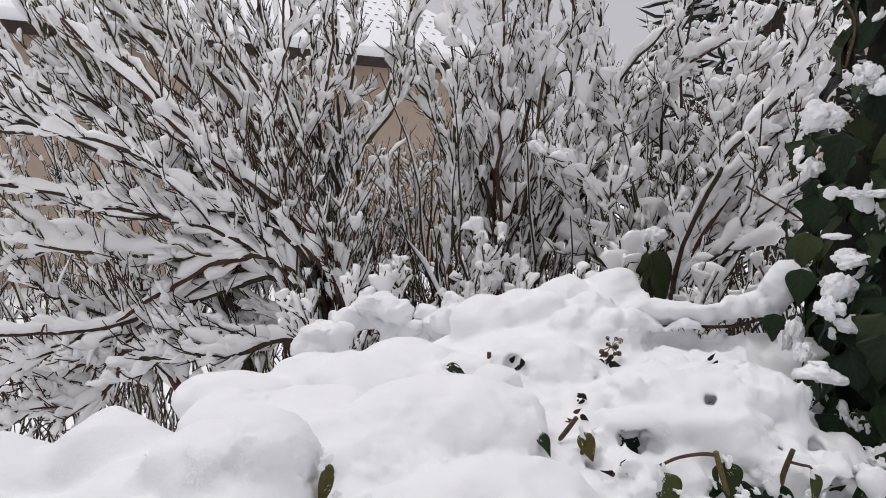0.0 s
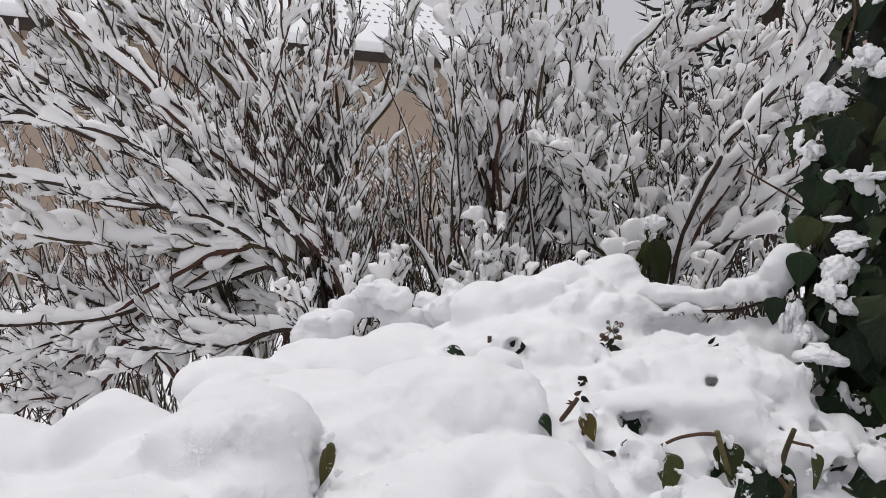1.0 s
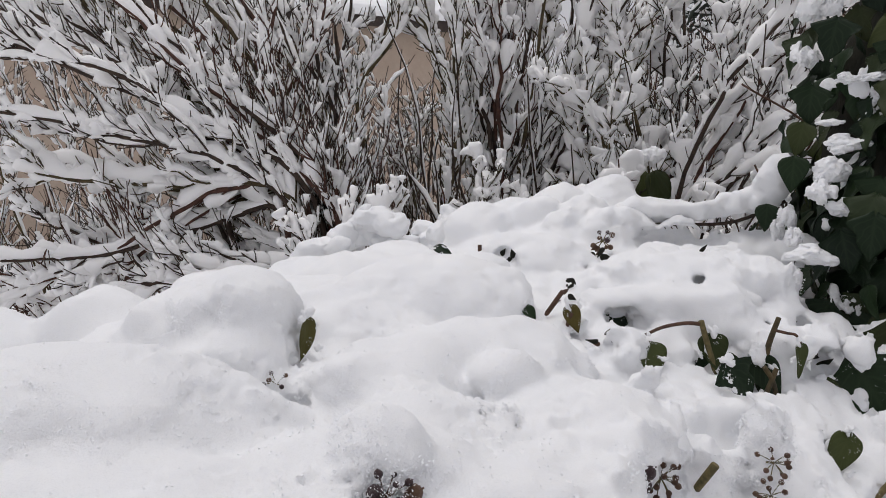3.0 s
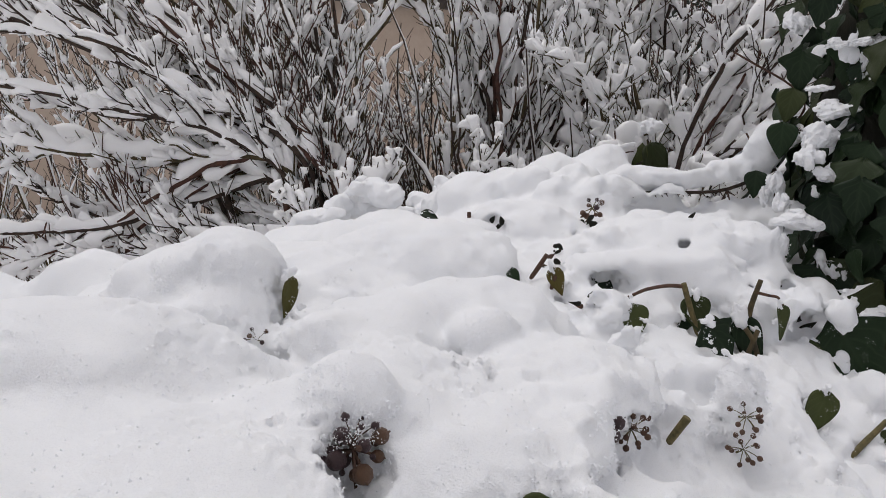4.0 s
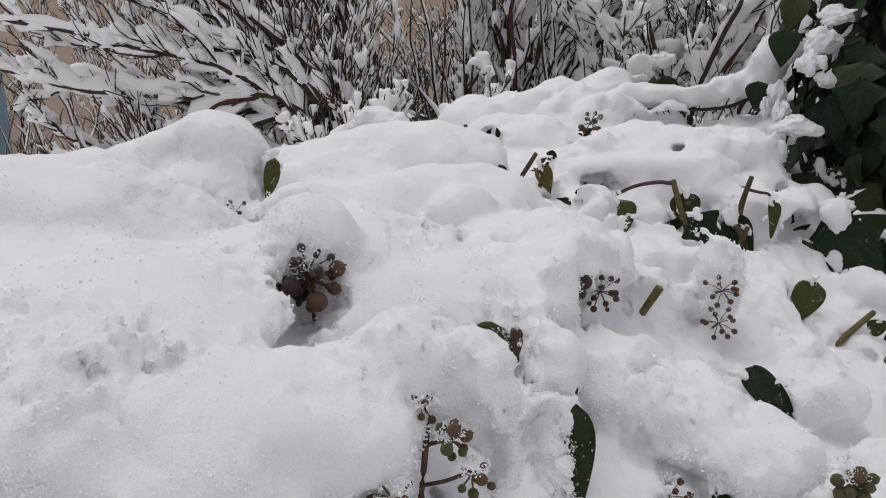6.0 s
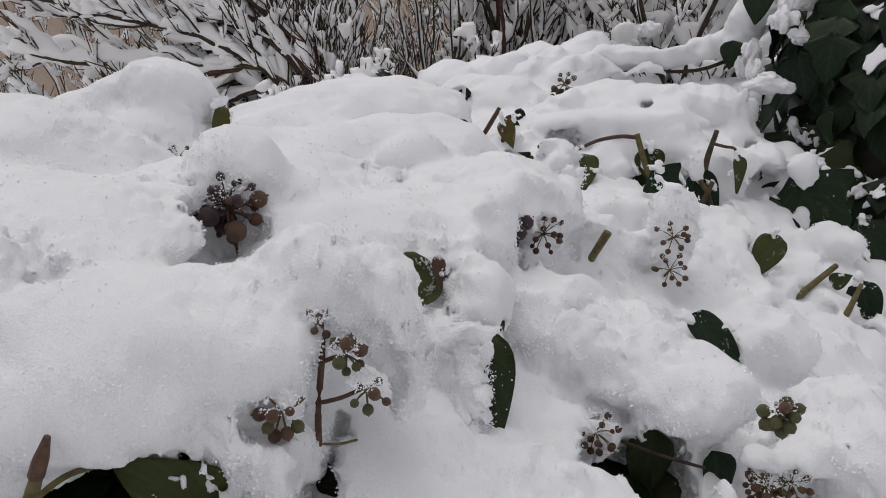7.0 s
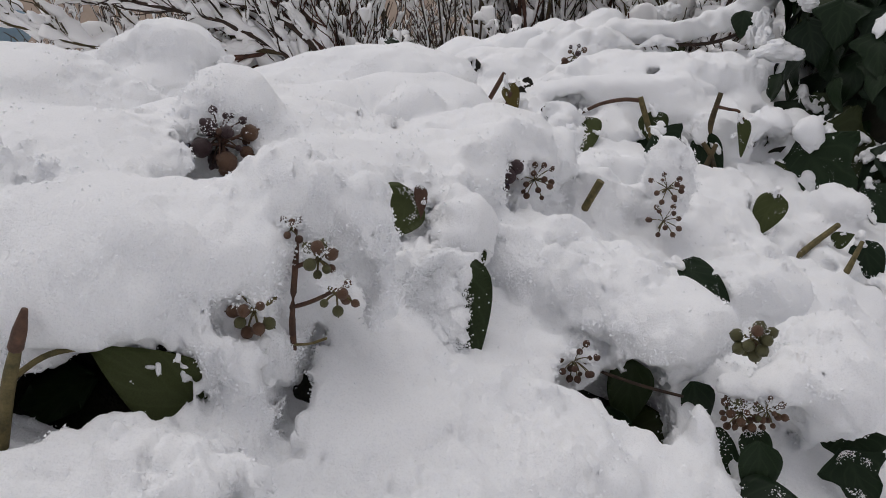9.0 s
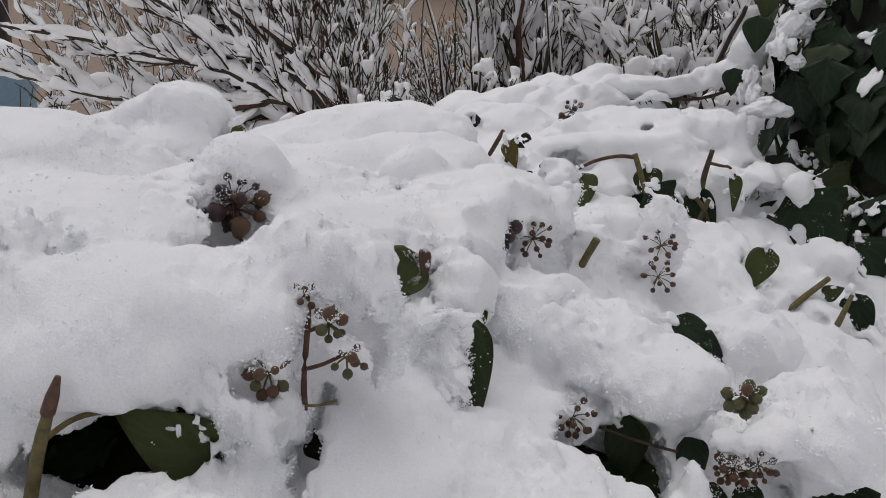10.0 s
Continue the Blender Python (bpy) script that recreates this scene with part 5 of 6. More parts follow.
def stem_with_twigs(shrub, line, seed, thick=0.011, twigs=21, reach=0.30, snow=0.0122, mat=None, fan=(0.3, 0.9)):
    rng = np.random.default_rng(seed)
    n = 26
    c = smooth_line(line, n)
    c = c + np.cumsum(rng.normal(0, 0.0055, (n, 3)), 0)
    bark, white = [], []
    bark.append(bark_tubes(c[None], np.array([thick]), np.array([thick * 0.3]), 7))
    long = c[5:]
    for a in range(0, len(long) - 4, 4):
        white.append(snow_tubes(long[None, a:a + 6], np.array([snow * rng.uniform(0.75, 1.6)]), rng, 7, cover=(0.0, 1.0)))
    t = unit(np.gradient(c, axis=0))
    # side twigs
    k = np.sort(rng.uniform(0.22, 0.99, twigs)) * (n - 1)
    i = np.minimum(k.astype(int), n - 2)
    f = (k - i)[:, None]
    at = c[i] * (1 - f) + c[i + 1] * f
    axis = unit(rng.normal(0, 1, (twigs, 3)) * np.array([1.0, 0.7, 0.8]))
    spread = rng.uniform(*fan, (twigs, 1))
    way = unit(t[i] + spread * unit(axis - t[i] * (axis * t[i]).sum(-1, keepdims=True)) + np.array([0, 0, 0.12]))
    length = reach * rng.uniform(0.35, 1.0, twigs) * (1.15 - 0.65 * k / n)
    tw = twig_batch(at, way, length, rng)
    bark.append(bark_tubes(tw, np.full(twigs, thick * 0.32), np.full(twigs, 0.0015), 3))
    white.append(snow_tubes(tw, snow * rng.uniform(0.7, 1.25, twigs), rng, 5, cover=(0.06, 0.80)))
    white.append(fork_fins(at, t[i], way, rng.uniform(3.0, 8.6, twigs) * min(snow, 0.016), rng, 6))
    # twiglets
    per = 6
    j = np.repeat(np.arange(twigs), per)
    g = rng.uniform(0.25, 0.97, twigs * per) * (tw.shape[1] - 1)
    gi = np.minimum(g.astype(int), tw.shape[1] - 2)
    gf = (g - gi)[:, None]
    at2 = tw[j, gi] * (1 - gf) + tw[j, gi + 1] * gf
    t2 = unit(tw[j, gi + 1] - tw[j, gi])
    ax2 = unit(rng.normal(0, 1, t2.shape))
    way2 = unit(t2 + rng.uniform(1.4 * fan[0], 1.5 * fan[1], (len(j), 1)) * unit(ax2 - t2 * (ax2 * t2).sum(-1, keepdims=True)) + np.array([0, 0, 0.18]))
    len2 = length[j] * rng.uniform(0.22, 0.5, len(j))
    tl = twig_batch(at2, way2, len2, rng, 4)
    bark.append(bark_tubes(tl, np.full(len(j), 0.0020), np.full(len(j), 0.0012), 3))
    some = rng.random(len(j)) < 0.46
    white.append(snow_tubes(tl[some], snow * 0.75 * rng.uniform(0.6, 1.2, some.sum()), rng, 5, cover=(0.0, 0.8), m=5))
    white.append(fork_fins(at2[some], t2[some], way2[some], rng.uniform(2.0, 5.0, some.sum()) * min(snow, 0.016), rng, 6))
    stem = part("stem", mesh_of("stem", *merge(bark), mat or (BARK, OLIVE_BARK, BARK, RED_BARK)[seed % 4]), shrub)
    wv, wf = merge(white)
    part("snow", mesh_of("snow", crumple(wv), wf, TWIG_SNOW), stem, "snow clinging to the twigs")


SHRUB_SEED = [100]


def stem(shrub, root, *points, companion=True, **kw):
    SHRUB_SEED[0] += 1
    first = Vector(points[0])
    low = Vector(root)
    line = [low, low.lerp(first, 0.55) + Vector((0, 0, 0.05)), *points]
    stem_with_twigs(shrub, line, SHRUB_SEED[0], **kw)
    if companion:
        rng = random.Random(SHRUB_SEED[0])
        off = [Vector((rng.uniform(-0.07, 0.07), rng.uniform(0.05, 0.22), rng.uniform(-0.05, 0.05))) * (0.4 + 0.3 * k) for k in range(len(points))]
        line = [low, low.lerp(first, 0.55), *[Vector(p) + o for p, o in zip(points, off)]]
        stem_with_twigs(shrub, line, SHRUB_SEED[0] + 500, **kw)


wide = thing("spreading_shrub", "bare shrub with long arching branches loaded with snow", "shrub", group="snowy shrubs")
ROOT_A = (-0.28, 2.1, -0.05)
stem(wide, ROOT_A, (-0.73, 2.1, 1.57), (-0.97, 2.1, 1.83), (-1.12, 2.1, 2.02), (-1.22, 2.1, 2.21), fan=(0.2, 0.6))
stem(wide, ROOT_A, (-0.76, 2.0, 1.6), (-1.01, 2.0, 1.81), (-1.16, 2.0, 1.96), (-1.26, 2.0, 2.09), fan=(0.2, 0.6))
stem(wide, ROOT_A, (-0.61, 2.2, 1.65), (-0.91, 2.2, 2.04), (-1.07, 2.2, 2.2), (-1.15, 2.2, 2.28), fan=(0.2, 0.6))
stem(wide, ROOT_A, (-0.51, 2.3, 1.45), (-0.82, 2.4, 1.91), (-1.0, 2.4, 2.12), (-1.13, 2.4, 2.3), fan=(0.2, 0.6))
stem(wide, ROOT_A, (-0.56, 2.2, 1.6), (-0.83, 2.2, 1.96), (-1.01, 2.2, 2.14), (-1.12, 2.2, 2.23), fan=(0.2, 0.6))
stem(wide, ROOT_A, (-0.37, 2.3, 1.48), (-0.61, 2.4, 1.89), (-0.75, 2.4, 2.1), (-0.87, 2.4, 2.27), fan=(0.2, 0.6))
stem(wide, ROOT_A, (-0.32, 2.0, 1.28), (-0.57, 2.0, 1.57), (-0.74, 1.95, 1.75), (-1.01, 1.9, 2.03), fan=(0.2, 0.6))
stem(wide, ROOT_A, (-0.36, 2.0, 1.31), (-0.61, 2.0, 1.6), (-0.85, 2.05, 1.81), (-1.07, 2.1, 2.02), fan=(0.2, 0.6))
stem(wide, ROOT_A, (-0.34, 2.05, 1.3), (-0.57, 2.1, 1.5), (-0.93, 2.1, 1.72), (-1.22, 2.05, 1.88), fan=(0.2, 0.6))
stem(wide, ROOT_A, (-0.38, 2.0, 1.34), (-0.63, 1.95, 1.51), (-0.84, 1.85, 1.64), (-1.06, 1.75, 1.71), fan=(0.2, 0.6))
stem(wide, ROOT_A, (-0.31, 2.1, 1.3), (-0.48, 2.2, 1.65), (-0.65, 2.3, 1.96), (-0.83, 2.35, 2.27), fan=(0.2, 0.6))
stem(wide, ROOT_A, (-0.27, 2.1, 1.3), (-0.4, 2.2, 1.6), (-0.53, 2.3, 1.9), (-0.62, 2.3, 2.25), fan=(0.2, 0.6))
stem(wide, ROOT_A, (-0.35, 2.2, 1.28), (-0.67, 2.3, 1.75), (-0.94, 2.4, 2.05), (-1.16, 2.5, 2.29), fan=(0.2, 0.6))
stem(wide, ROOT_A, (-0.34, 2.3, 1.27), (-0.59, 2.4, 1.74), (-0.82, 2.5, 2.05), (-1.06, 2.6, 2.35), fan=(0.2, 0.6))
stem(wide, ROOT_A, (-0.44, 2.0, 1.31), (-0.45, 2.0, 1.56), (-0.44, 2.0, 1.83), (-0.38, 2.0, 2.13), fan=(0.2, 0.6))
stem(wide, ROOT_A, (-0.3, 2.2, 1.3), (-0.36, 2.3, 1.65), (-0.37, 2.35, 1.99), (-0.39, 2.4, 2.28), fan=(0.2, 0.6))
stem(wide, ROOT_A, (-0.28, 2.3, 1.31), (-0.34, 2.4, 1.65), (-0.22, 2.45, 1.85), (-0.16, 2.5, 2.16), fan=(0.2, 0.6))
stem(wide, ROOT_A, (-0.29, 2.2, 1.32), (-0.43, 2.3, 1.73), (-0.47, 2.4, 2.01), (-0.48, 2.4, 2.28), fan=(0.2, 0.6))
stem(wide, ROOT_A, (-0.38, 2.0, 1.38), (-0.56, 1.95, 1.39), (-0.79, 1.85, 1.25), (-1.06, 1.7, 1.09), snow=0.0128, fan=(0.2, 0.6))
stem(wide, ROOT_A, (-0.41, 2.0, 1.31), (-0.68, 1.95, 1.3), (-0.9, 1.8, 1.26), (-1.1, 1.7, 1.29), snow=0.0128, fan=(0.2, 0.6))
stem(wide, ROOT_A, (-0.42, 2.0, 1.35), (-0.75, 1.95, 1.38), (-0.95, 1.9, 1.4), (-1.16, 1.8, 1.46), snow=0.0128, fan=(0.2, 0.6))
stem(wide, ROOT_A, (-0.39, 1.95, 1.18), (-0.53, 1.9, 1.21), (-0.65, 1.85, 1.2), (-0.77, 1.8, 1.19), snow=0.0128, fan=(0.2, 0.6))
stem(wide, ROOT_A, (-0.8, 1.9, 1.18), (-0.89, 1.85, 1.09), (-0.98, 1.8, 1.06), (-1.04, 1.75, 1.03), snow=0.0128, fan=(0.2, 0.6))
stem(wide, ROOT_A, (-0.38, 2.0, 1.28), (-0.57, 1.95, 1.45), (-0.8, 1.9, 1.5), (-1.12, 1.8, 1.58), snow=0.0128, fan=(0.2, 0.6))
upright = thing("upright_shrub", "bare upright shrub of many thin stems holding snow in its forks", "shrub", group="snowy shrubs")
ROOT_B = (0.16, 2.55, -0.05)
stem(upright, ROOT_B, (0.12, 2.5, 1.24), (0.01, 2.55, 1.65), (-0.07, 2.6, 1.89), (-0.14, 2.6, 2.0), snow=0.0152, fan=(0.25, 0.7))
stem(upright, ROOT_B, (0.13, 2.5, 1.24), (0.06, 2.5, 1.65), (0.05, 2.5, 1.93), (0.06, 2.5, 2.27), snow=0.0152, fan=(0.25, 0.7))
stem(upright, ROOT_B, (0.14, 2.5, 1.24), (0.12, 2.45, 1.65), (0.12, 2.45, 1.92), (0.13, 2.45, 2.28), snow=0.0152, fan=(0.25, 0.7))
stem(upright, ROOT_B, (0.15, 2.5, 1.24), (0.17, 2.5, 1.65), (0.21, 2.5, 1.92), (0.24, 2.5, 2.26), snow=0.0152, fan=(0.25, 0.7))
stem(upright, ROOT_B, (0.16, 2.5, 1.24), (0.23, 2.45, 1.65), (0.28, 2.4, 1.96), (0.3, 2.4, 2.27), snow=0.0152, fan=(0.25, 0.7))
stem(upright, ROOT_B, (0.18, 2.5, 1.24), (0.31, 2.4, 1.65), (0.4, 2.35, 1.95), (0.41, 2.3, 2.23), snow=0.0152, fan=(0.25, 0.7))
stem(upright, ROOT_B, (0.21, 2.5, 1.24), (0.38, 2.5, 1.59), (0.54, 2.5, 1.86), (0.86, 2.5, 2.08), snow=0.0152, fan=(0.25, 0.7))
stem(upright, ROOT_B, (0.23, 2.5, 1.24), (0.34, 2.5, 1.56), (0.47, 2.5, 1.83), (0.66, 2.5, 2.08), snow=0.0152, fan=(0.25, 0.7))
stem(upright, ROOT_B, (-0.03, 2.4, 1.26), (-0.01, 2.4, 1.51), (-0.0, 2.4, 1.77), (-0.01, 2.4, 1.95), snow=0.0152, fan=(0.25, 0.7))
slanting = thing("slanting_shrub", "bare shrub with slanting branches and heavy snow", "shrub", group="snowy shrubs")
ROOT_C = (0.66, 2.4, -0.05)
stem(slanting, ROOT_C, (0.63, 2.3, 1.27), (0.75, 2.25, 1.63), (0.89, 2.2, 1.84), (0.99, 2.2, 2.08), snow=0.0172, fan=(0.3, 0.95))
stem(slanting, ROOT_C, (0.65, 2.3, 1.27), (0.85, 2.3, 1.67), (1.01, 2.3, 1.85), (1.12, 2.3, 2.01), snow=0.0172, fan=(0.3, 0.95))
stem(slanting, ROOT_C, (0.63, 2.4, 1.25), (0.67, 2.5, 1.59), (0.7, 2.5, 1.84), (0.75, 2.5, 2.25), snow=0.0172, fan=(0.3, 0.95))
stem(slanting, ROOT_C, (0.61, 2.4, 1.25), (0.54, 2.4, 1.59), (0.5, 2.4, 1.76), (0.43, 2.4, 1.96), snow=0.0172, fan=(0.3, 0.95))
stem(slanting, ROOT_C, (0.7, 2.4, 1.25), (0.76, 2.4, 1.46), (0.86, 2.3, 1.48), (1.01, 2.3, 1.5), snow=0.0172, fan=(0.3, 0.95))
stem(slanting, ROOT_C, (0.74, 2.5, 1.24), (0.85, 2.5, 1.59), (0.9, 2.5, 1.86), (0.88, 2.5, 2.14), snow=0.0172, fan=(0.3, 0.95))
stem(slanting, ROOT_C, (0.7, 2.3, 1.27), (0.83, 2.2, 1.42), (0.92, 2.2, 1.58), (1.04, 2.2, 1.71), snow=0.0172, fan=(0.3, 0.95))
stem(slanting, ROOT_C, (0.59, 2.4, 1.25), (0.46, 2.3, 1.44), (0.41, 2.25, 1.56), (0.32, 2.2, 1.68), snow=0.0172, fan=(0.3, 0.95))
stem(slanting, ROOT_C, (0.81, 2.6, 1.23), (1.07, 2.6, 1.64), (1.15, 2.6, 1.92), (1.22, 2.6, 2.23), snow=0.0172, fan=(0.3, 0.95))


def back_thicket():
    """Thinner shrubs further back."""
    rng = random.Random(9)
    for k in range(13):
        x0 = -2.6 + 0.43 * k + rng.uniform(-0.15, 0.15)
        y0 = rng.uniform(3.0, 3.7)
        sh = thing("thin_shrub", "thin bare garden shrub dusted with snow", "shrub", group="snowy shrubs")
        for _ in range(5):
            dx, top = rng.uniform(-0.5, 0.5), rng.uniform(1.75, 2.5)
            if -0.75 < x0 + dx < 0.25:
                top = rng.uniform(1.45, 1.72)
                dx *= 0.35
            stem(sh, (x0, y0, -0.05), (x0 + dx * 0.4, y0 - 0.05, 1.0), (x0 + dx * 0.75, y0 + rng.uniform(-0.15, 0.15), 1.0 + (top - 1.0) * 0.55), (x0 + dx * 1.1, y0 + rng.uniform(-0.2, 0.2), top),
                 thick=0.006, twigs=20, reach=0.36, snow=0.0085, mat=RED_BARK if rng.random() < 0.35 else BARK, companion=False)
    for x0, lo, hi in ((0.45, 1.5, 1.85), (-0.22, 1.45, 1.72)):
        sh = thing("thin_shrub", "thin bare garden shrub dusted with snow", "shrub", group="snowy shrubs")
        for _ in range(9):
            dx, top = rng.uniform(-0.3, 0.3), rng.uniform(lo, hi)
            stem(sh, (x0, 2.95, -0.05), (x0 + dx * 0.5, 2.95, 1.0), (x0 + dx * 0.8, 2.95 + rng.uniform(-0.1, 0.1), 1.35), (x0 + dx * 1.1, 2.9, top),
                 thick=0.007, twigs=24, reach=0.30, snow=0.008, mat=RED_BARK if rng.random() < 0.35 else OLIVE_BARK, companion=False)


back_thicket()


def bare_thicket():
    """A tangle of thin bare shoots behind the shrubs."""
    th = thing("bare_thicket", "tangle of thin reddish-brown bare shoots behind the shrubs", "thicket")
    rng = np.random.default_rng(17)
    for k, (mat, y0) in enumerate(((RED_BARK, 2.95), (BARK, 3.2), (OLIVE_BARK, 2.75), (BARK, 2.45))):
        n = 380 if k < 3 else 220
        start = np.stack([rng.uniform(-2.6, 2.5, n) if k < 3 else rng.uniform(-0.2, 1.5, n), y0 + rng.uniform(-0.15, 0.3, n), rng.uniform(-0.05, 1.0, n) if k < 3 else rng.uniform(0.3, 1.4, n)], -1)
        way = unit(rng.normal(0, 0.28, (n, 3)) + np.array([0, 0, 1.0]))
        c = twig_batch(start, way, rng.uniform(0.28, 0.62, n), rng, 6)
        ob = part("tangle", mesh_of("tangle", *bark_tubes(c, np.full(n, 0.0045), np.full(n, 0.0018)), mat), th)
        ob["kind"] = "stuff"
        pick = c[(rng.random(n) < 0.95) & (way[:, 2] > 0.86)]
        ob = part("snow", mesh_of("snow", *snow_tubes(pick, rng.uniform(0.008, 0.018, len(pick)), rng, 5), TWIG_SNOW), th, "snow on the bare shoots")
        ob["kind"] = "stuff"


bare_thicket()


# ---- low evergreen with drooping leaves and a ball of snow ----
def drooping_evergreen():
    th = thing("drooping_evergreen", "small evergreen with drooping leathery leaves and a snowball on top", "shrub")
    stem_part(th, [(0.46, 1.92, -0.05), (0.465, 1.91, 0.7), (0.47, 1.90, 1.41)], (0.012, 0.008, 0.005), BARK)
    for k, (dx, dy, s) in enumerate(((-0.35, -0.3, 0.13), (0.12, -0.5, 0.15), (0.35, -0.1, 0.13), (-0.1, 0.4, 0.12), (-0.6, 0.1, 0.10))):
        leaf(th, (0.47 + dx * 0.05, 1.895 + dy * 0.05, 1.425), (dx, dy, -1.3), (dx, dy - 0.4, 0.35), s, "narrow", IVY if k % 2 else IVY_PALE, 40 + k)


drooping_evergreen()
snow_clump(sized((0.475, 1.89, 1.462), (0.066, 0.064, 0.070)), 3, "round heap of snow on the evergreen's tip")


# ---- low snowy branch heap behind the crest ----
heap = thing("low_bush", "low bush nearly buried in snow behind the hedge", "shrub", group="snowy shrubs")
for dx, dy, top in ((-0.16, 0.0, 1.36), (-0.08, 0.05, 1.40), (0.0, 0.0, 1.37), (0.06, 0.04, 1.33), (0.12, -0.03, 1.30)):
    stem(heap, (-0.20, 1.68, -0.05), (-0.20 + dx * 0.6, 1.66, 1.1), (-0.20 + dx, 1.66 + dy, top), thick=0.005, twigs=16, reach=0.13, snow=0.010, companion=False)
for k in range(7):
    snow_clump(sized((-0.27 + 0.042 * k, 1.53 + 0.03 * (k % 3), 1.270 + 0.022 * ((k * 5) % 4)), (0.13, 0.11, 0.110), 50 * k), k, "soft heap of snow on a low bush", "snow heaps on the low bush")


low = thing("low_bush", "low bush of thin shoots bowed under heavy snow", "shrub", group="snowy shrubs")
for dx, dy, top in ((-0.10, 0.0, 1.39), (-0.05, 0.05, 1.41), (0.0, -0.04, 1.40), (0.05, 0.02, 1.40), (0.09, -0.02, 1.37), (0.14, 0.04, 1.38)):
    stem(low, (0.05, 2.06, -0.05), (0.05 + dx * 0.6, 2.06, 1.1), (0.05 + dx, 2.06 + dy, top), thick=0.006, twigs=16, reach=0.13, snow=0.011, companion=False)
low = thing("low_bush", "low bush of thin shoots bowed under heavy snow", "shrub", group="snowy shrubs")
for dx, dy, top in ((-0.07, 0.0, 1.36), (-0.02, 0.04, 1.40), (0.02, -0.03, 1.41), (0.08, 0.02, 1.38), (0.30, 0.05, 1.36), (0.36, 0.0, 1.34)):
    stem(low, (0.34, 1.86, -0.05), (0.34 + dx * 0.6, 1.86, 1.1), (0.34 + dx, 1.86 + dy, top), thick=0.006, twigs=14, reach=0.14, snow=0.014, companion=False)


# ---- the houses ----
def house():
    th = thing("house", "beige rendered house with a snow-covered tiled roof and dark eaves", "house")
    a, b = Vector((-14.0, 10.4, 0)), Vector((0.45, 20.0, 0))
    along = (b - a).normalized()
    inward = Vector((-along.y, along.x, 0))
    length, deep, eave, pitch = (b - a).length, 8.0, 5.2, math.tan(radians(38))
    m = Matrix((along, inward, Vector((0, 0, 1)))).transposed().to_4x4()
    m.translation = a
    th.matrix_world = m

    def slab(name, lo, hi, mat, parent, label=""):
        x0, y0, z0 = lo
        x1, y1, z1 = hi
        v = [(x0, y0, z0), (x1, y0, z0), (x1, y1, z0), (x0, y1, z0), (x0, y0, z1), (x1, y0, z1), (x1, y1, z1), (x0, y1, z1)]
        f = [(0, 3, 2, 1), (4, 5, 6, 7), (0, 1, 5, 4), (1, 2, 6, 5), (2, 3, 7, 6), (3, 0, 4, 7)]
        return part(name, mesh_of(name, v, f, mat, smooth=False), parent, label)

    slab("wall", (0, 0.5, -0.1), (length - 0.4, 0.8, eave + 0.3), PLASTER, th)
    slab("wall", (0, deep - 0.3, -0.1), (length - 0.4, deep, eave + 0.3), PLASTER, th)
    for x0, x1 in ((length - 0.7, length - 0.403), (0.003, 0.3)):
        rim = [(0.803, -0.1), (deep - 0.303, -0.1), (deep - 0.303, eave + 0.2), (deep - 1.5, eave + 0.95), (1.5, eave + 0.95), (0.803, eave + 0.4)]
        me = bpy.data.meshes.new("wall")
        me.from_pydata([(x0, y, z) for y, z in rim] + [(x1, y, z) for y, z in rim], [], [tuple(range(5, -1, -1)), tuple(range(6, 12))] + [(k, (k + 1) % 6, (k + 1) % 6 + 6, k + 6) for k in range(6)])
        me.materials.append(PLASTER)
        part("wall", me, th)
    slab("eave_board", (-0.3, -0.05, eave - 0.42), (length, 0.12, eave - 0.05), DARK_WOOD, th, "dark wooden eave board")
    slab("soffit", (-0.3, 0.123, eave - 0.10), (length, 0.497, eave - 0.02), DARK_WOOD, th)
    ridge = eave + (deep / 2) * pitch
    hip = 1.4

    def roof_side(flip):
        line = np.concatenate([np.linspace(-0.3, length - 4.5, 40)[:-1], np.linspace(length - 4.5, length + 0.05, 130)])
        nu, nv = len(line), 64
        u, w = np.meshgrid(line, np.linspace(-0.12, deep / 2, nv), indexing="ij")
        cut = np.clip((w - 1.35) / (deep / 2 - 1.35), 0, 1)
        u = np.minimum(u, length + 0.05 - cut * hip * 1.6)
        z = eave + w * pitch + 0.10
        gap = np.clip(np.sin(u * 2 * np.pi / 0.27) - 0.35, 0, 1) * np.clip(np.sin(w * 2 * np.pi / 0.30) - 0.2, 0, 1)
        z = z - 0.05 * gap * np.clip((w - 0.5) * 2, 0, 1) + 0.012 * np.sin(u * 1.7)
        y = w if not flip else deep - w
        p = np.stack([u, y, z], -1).reshape(-1, 3)
        low = p - np.array([0, 0, 0.22])
        i = (np.arange(nu - 1)[:, None] * nv + np.arange(nv - 1)).ravel()
        f = np.stack([i, i + nv, i + nv + 1, i + 1], -1)
        rim = np.concatenate([np.arange(nu) * nv, (nu - 1) * nv + np.arange(1, nv), np.arange(nu - 2, -1, -1) * nv + nv - 1, np.arange(nv - 2, 0, -1)])
        n = len(p)
        side = np.stack([rim, rim + n, np.roll(rim, -1) + n, np.roll(rim, -1)], -1)
        return np.concatenate([p, low]), np.concatenate([f, f[:, ::-1] + n, side])

    me = bpy.data.meshes.new("hip")
    zc, xr = eave + 1.35 * pitch, length + 0.05 - hip * 1.6
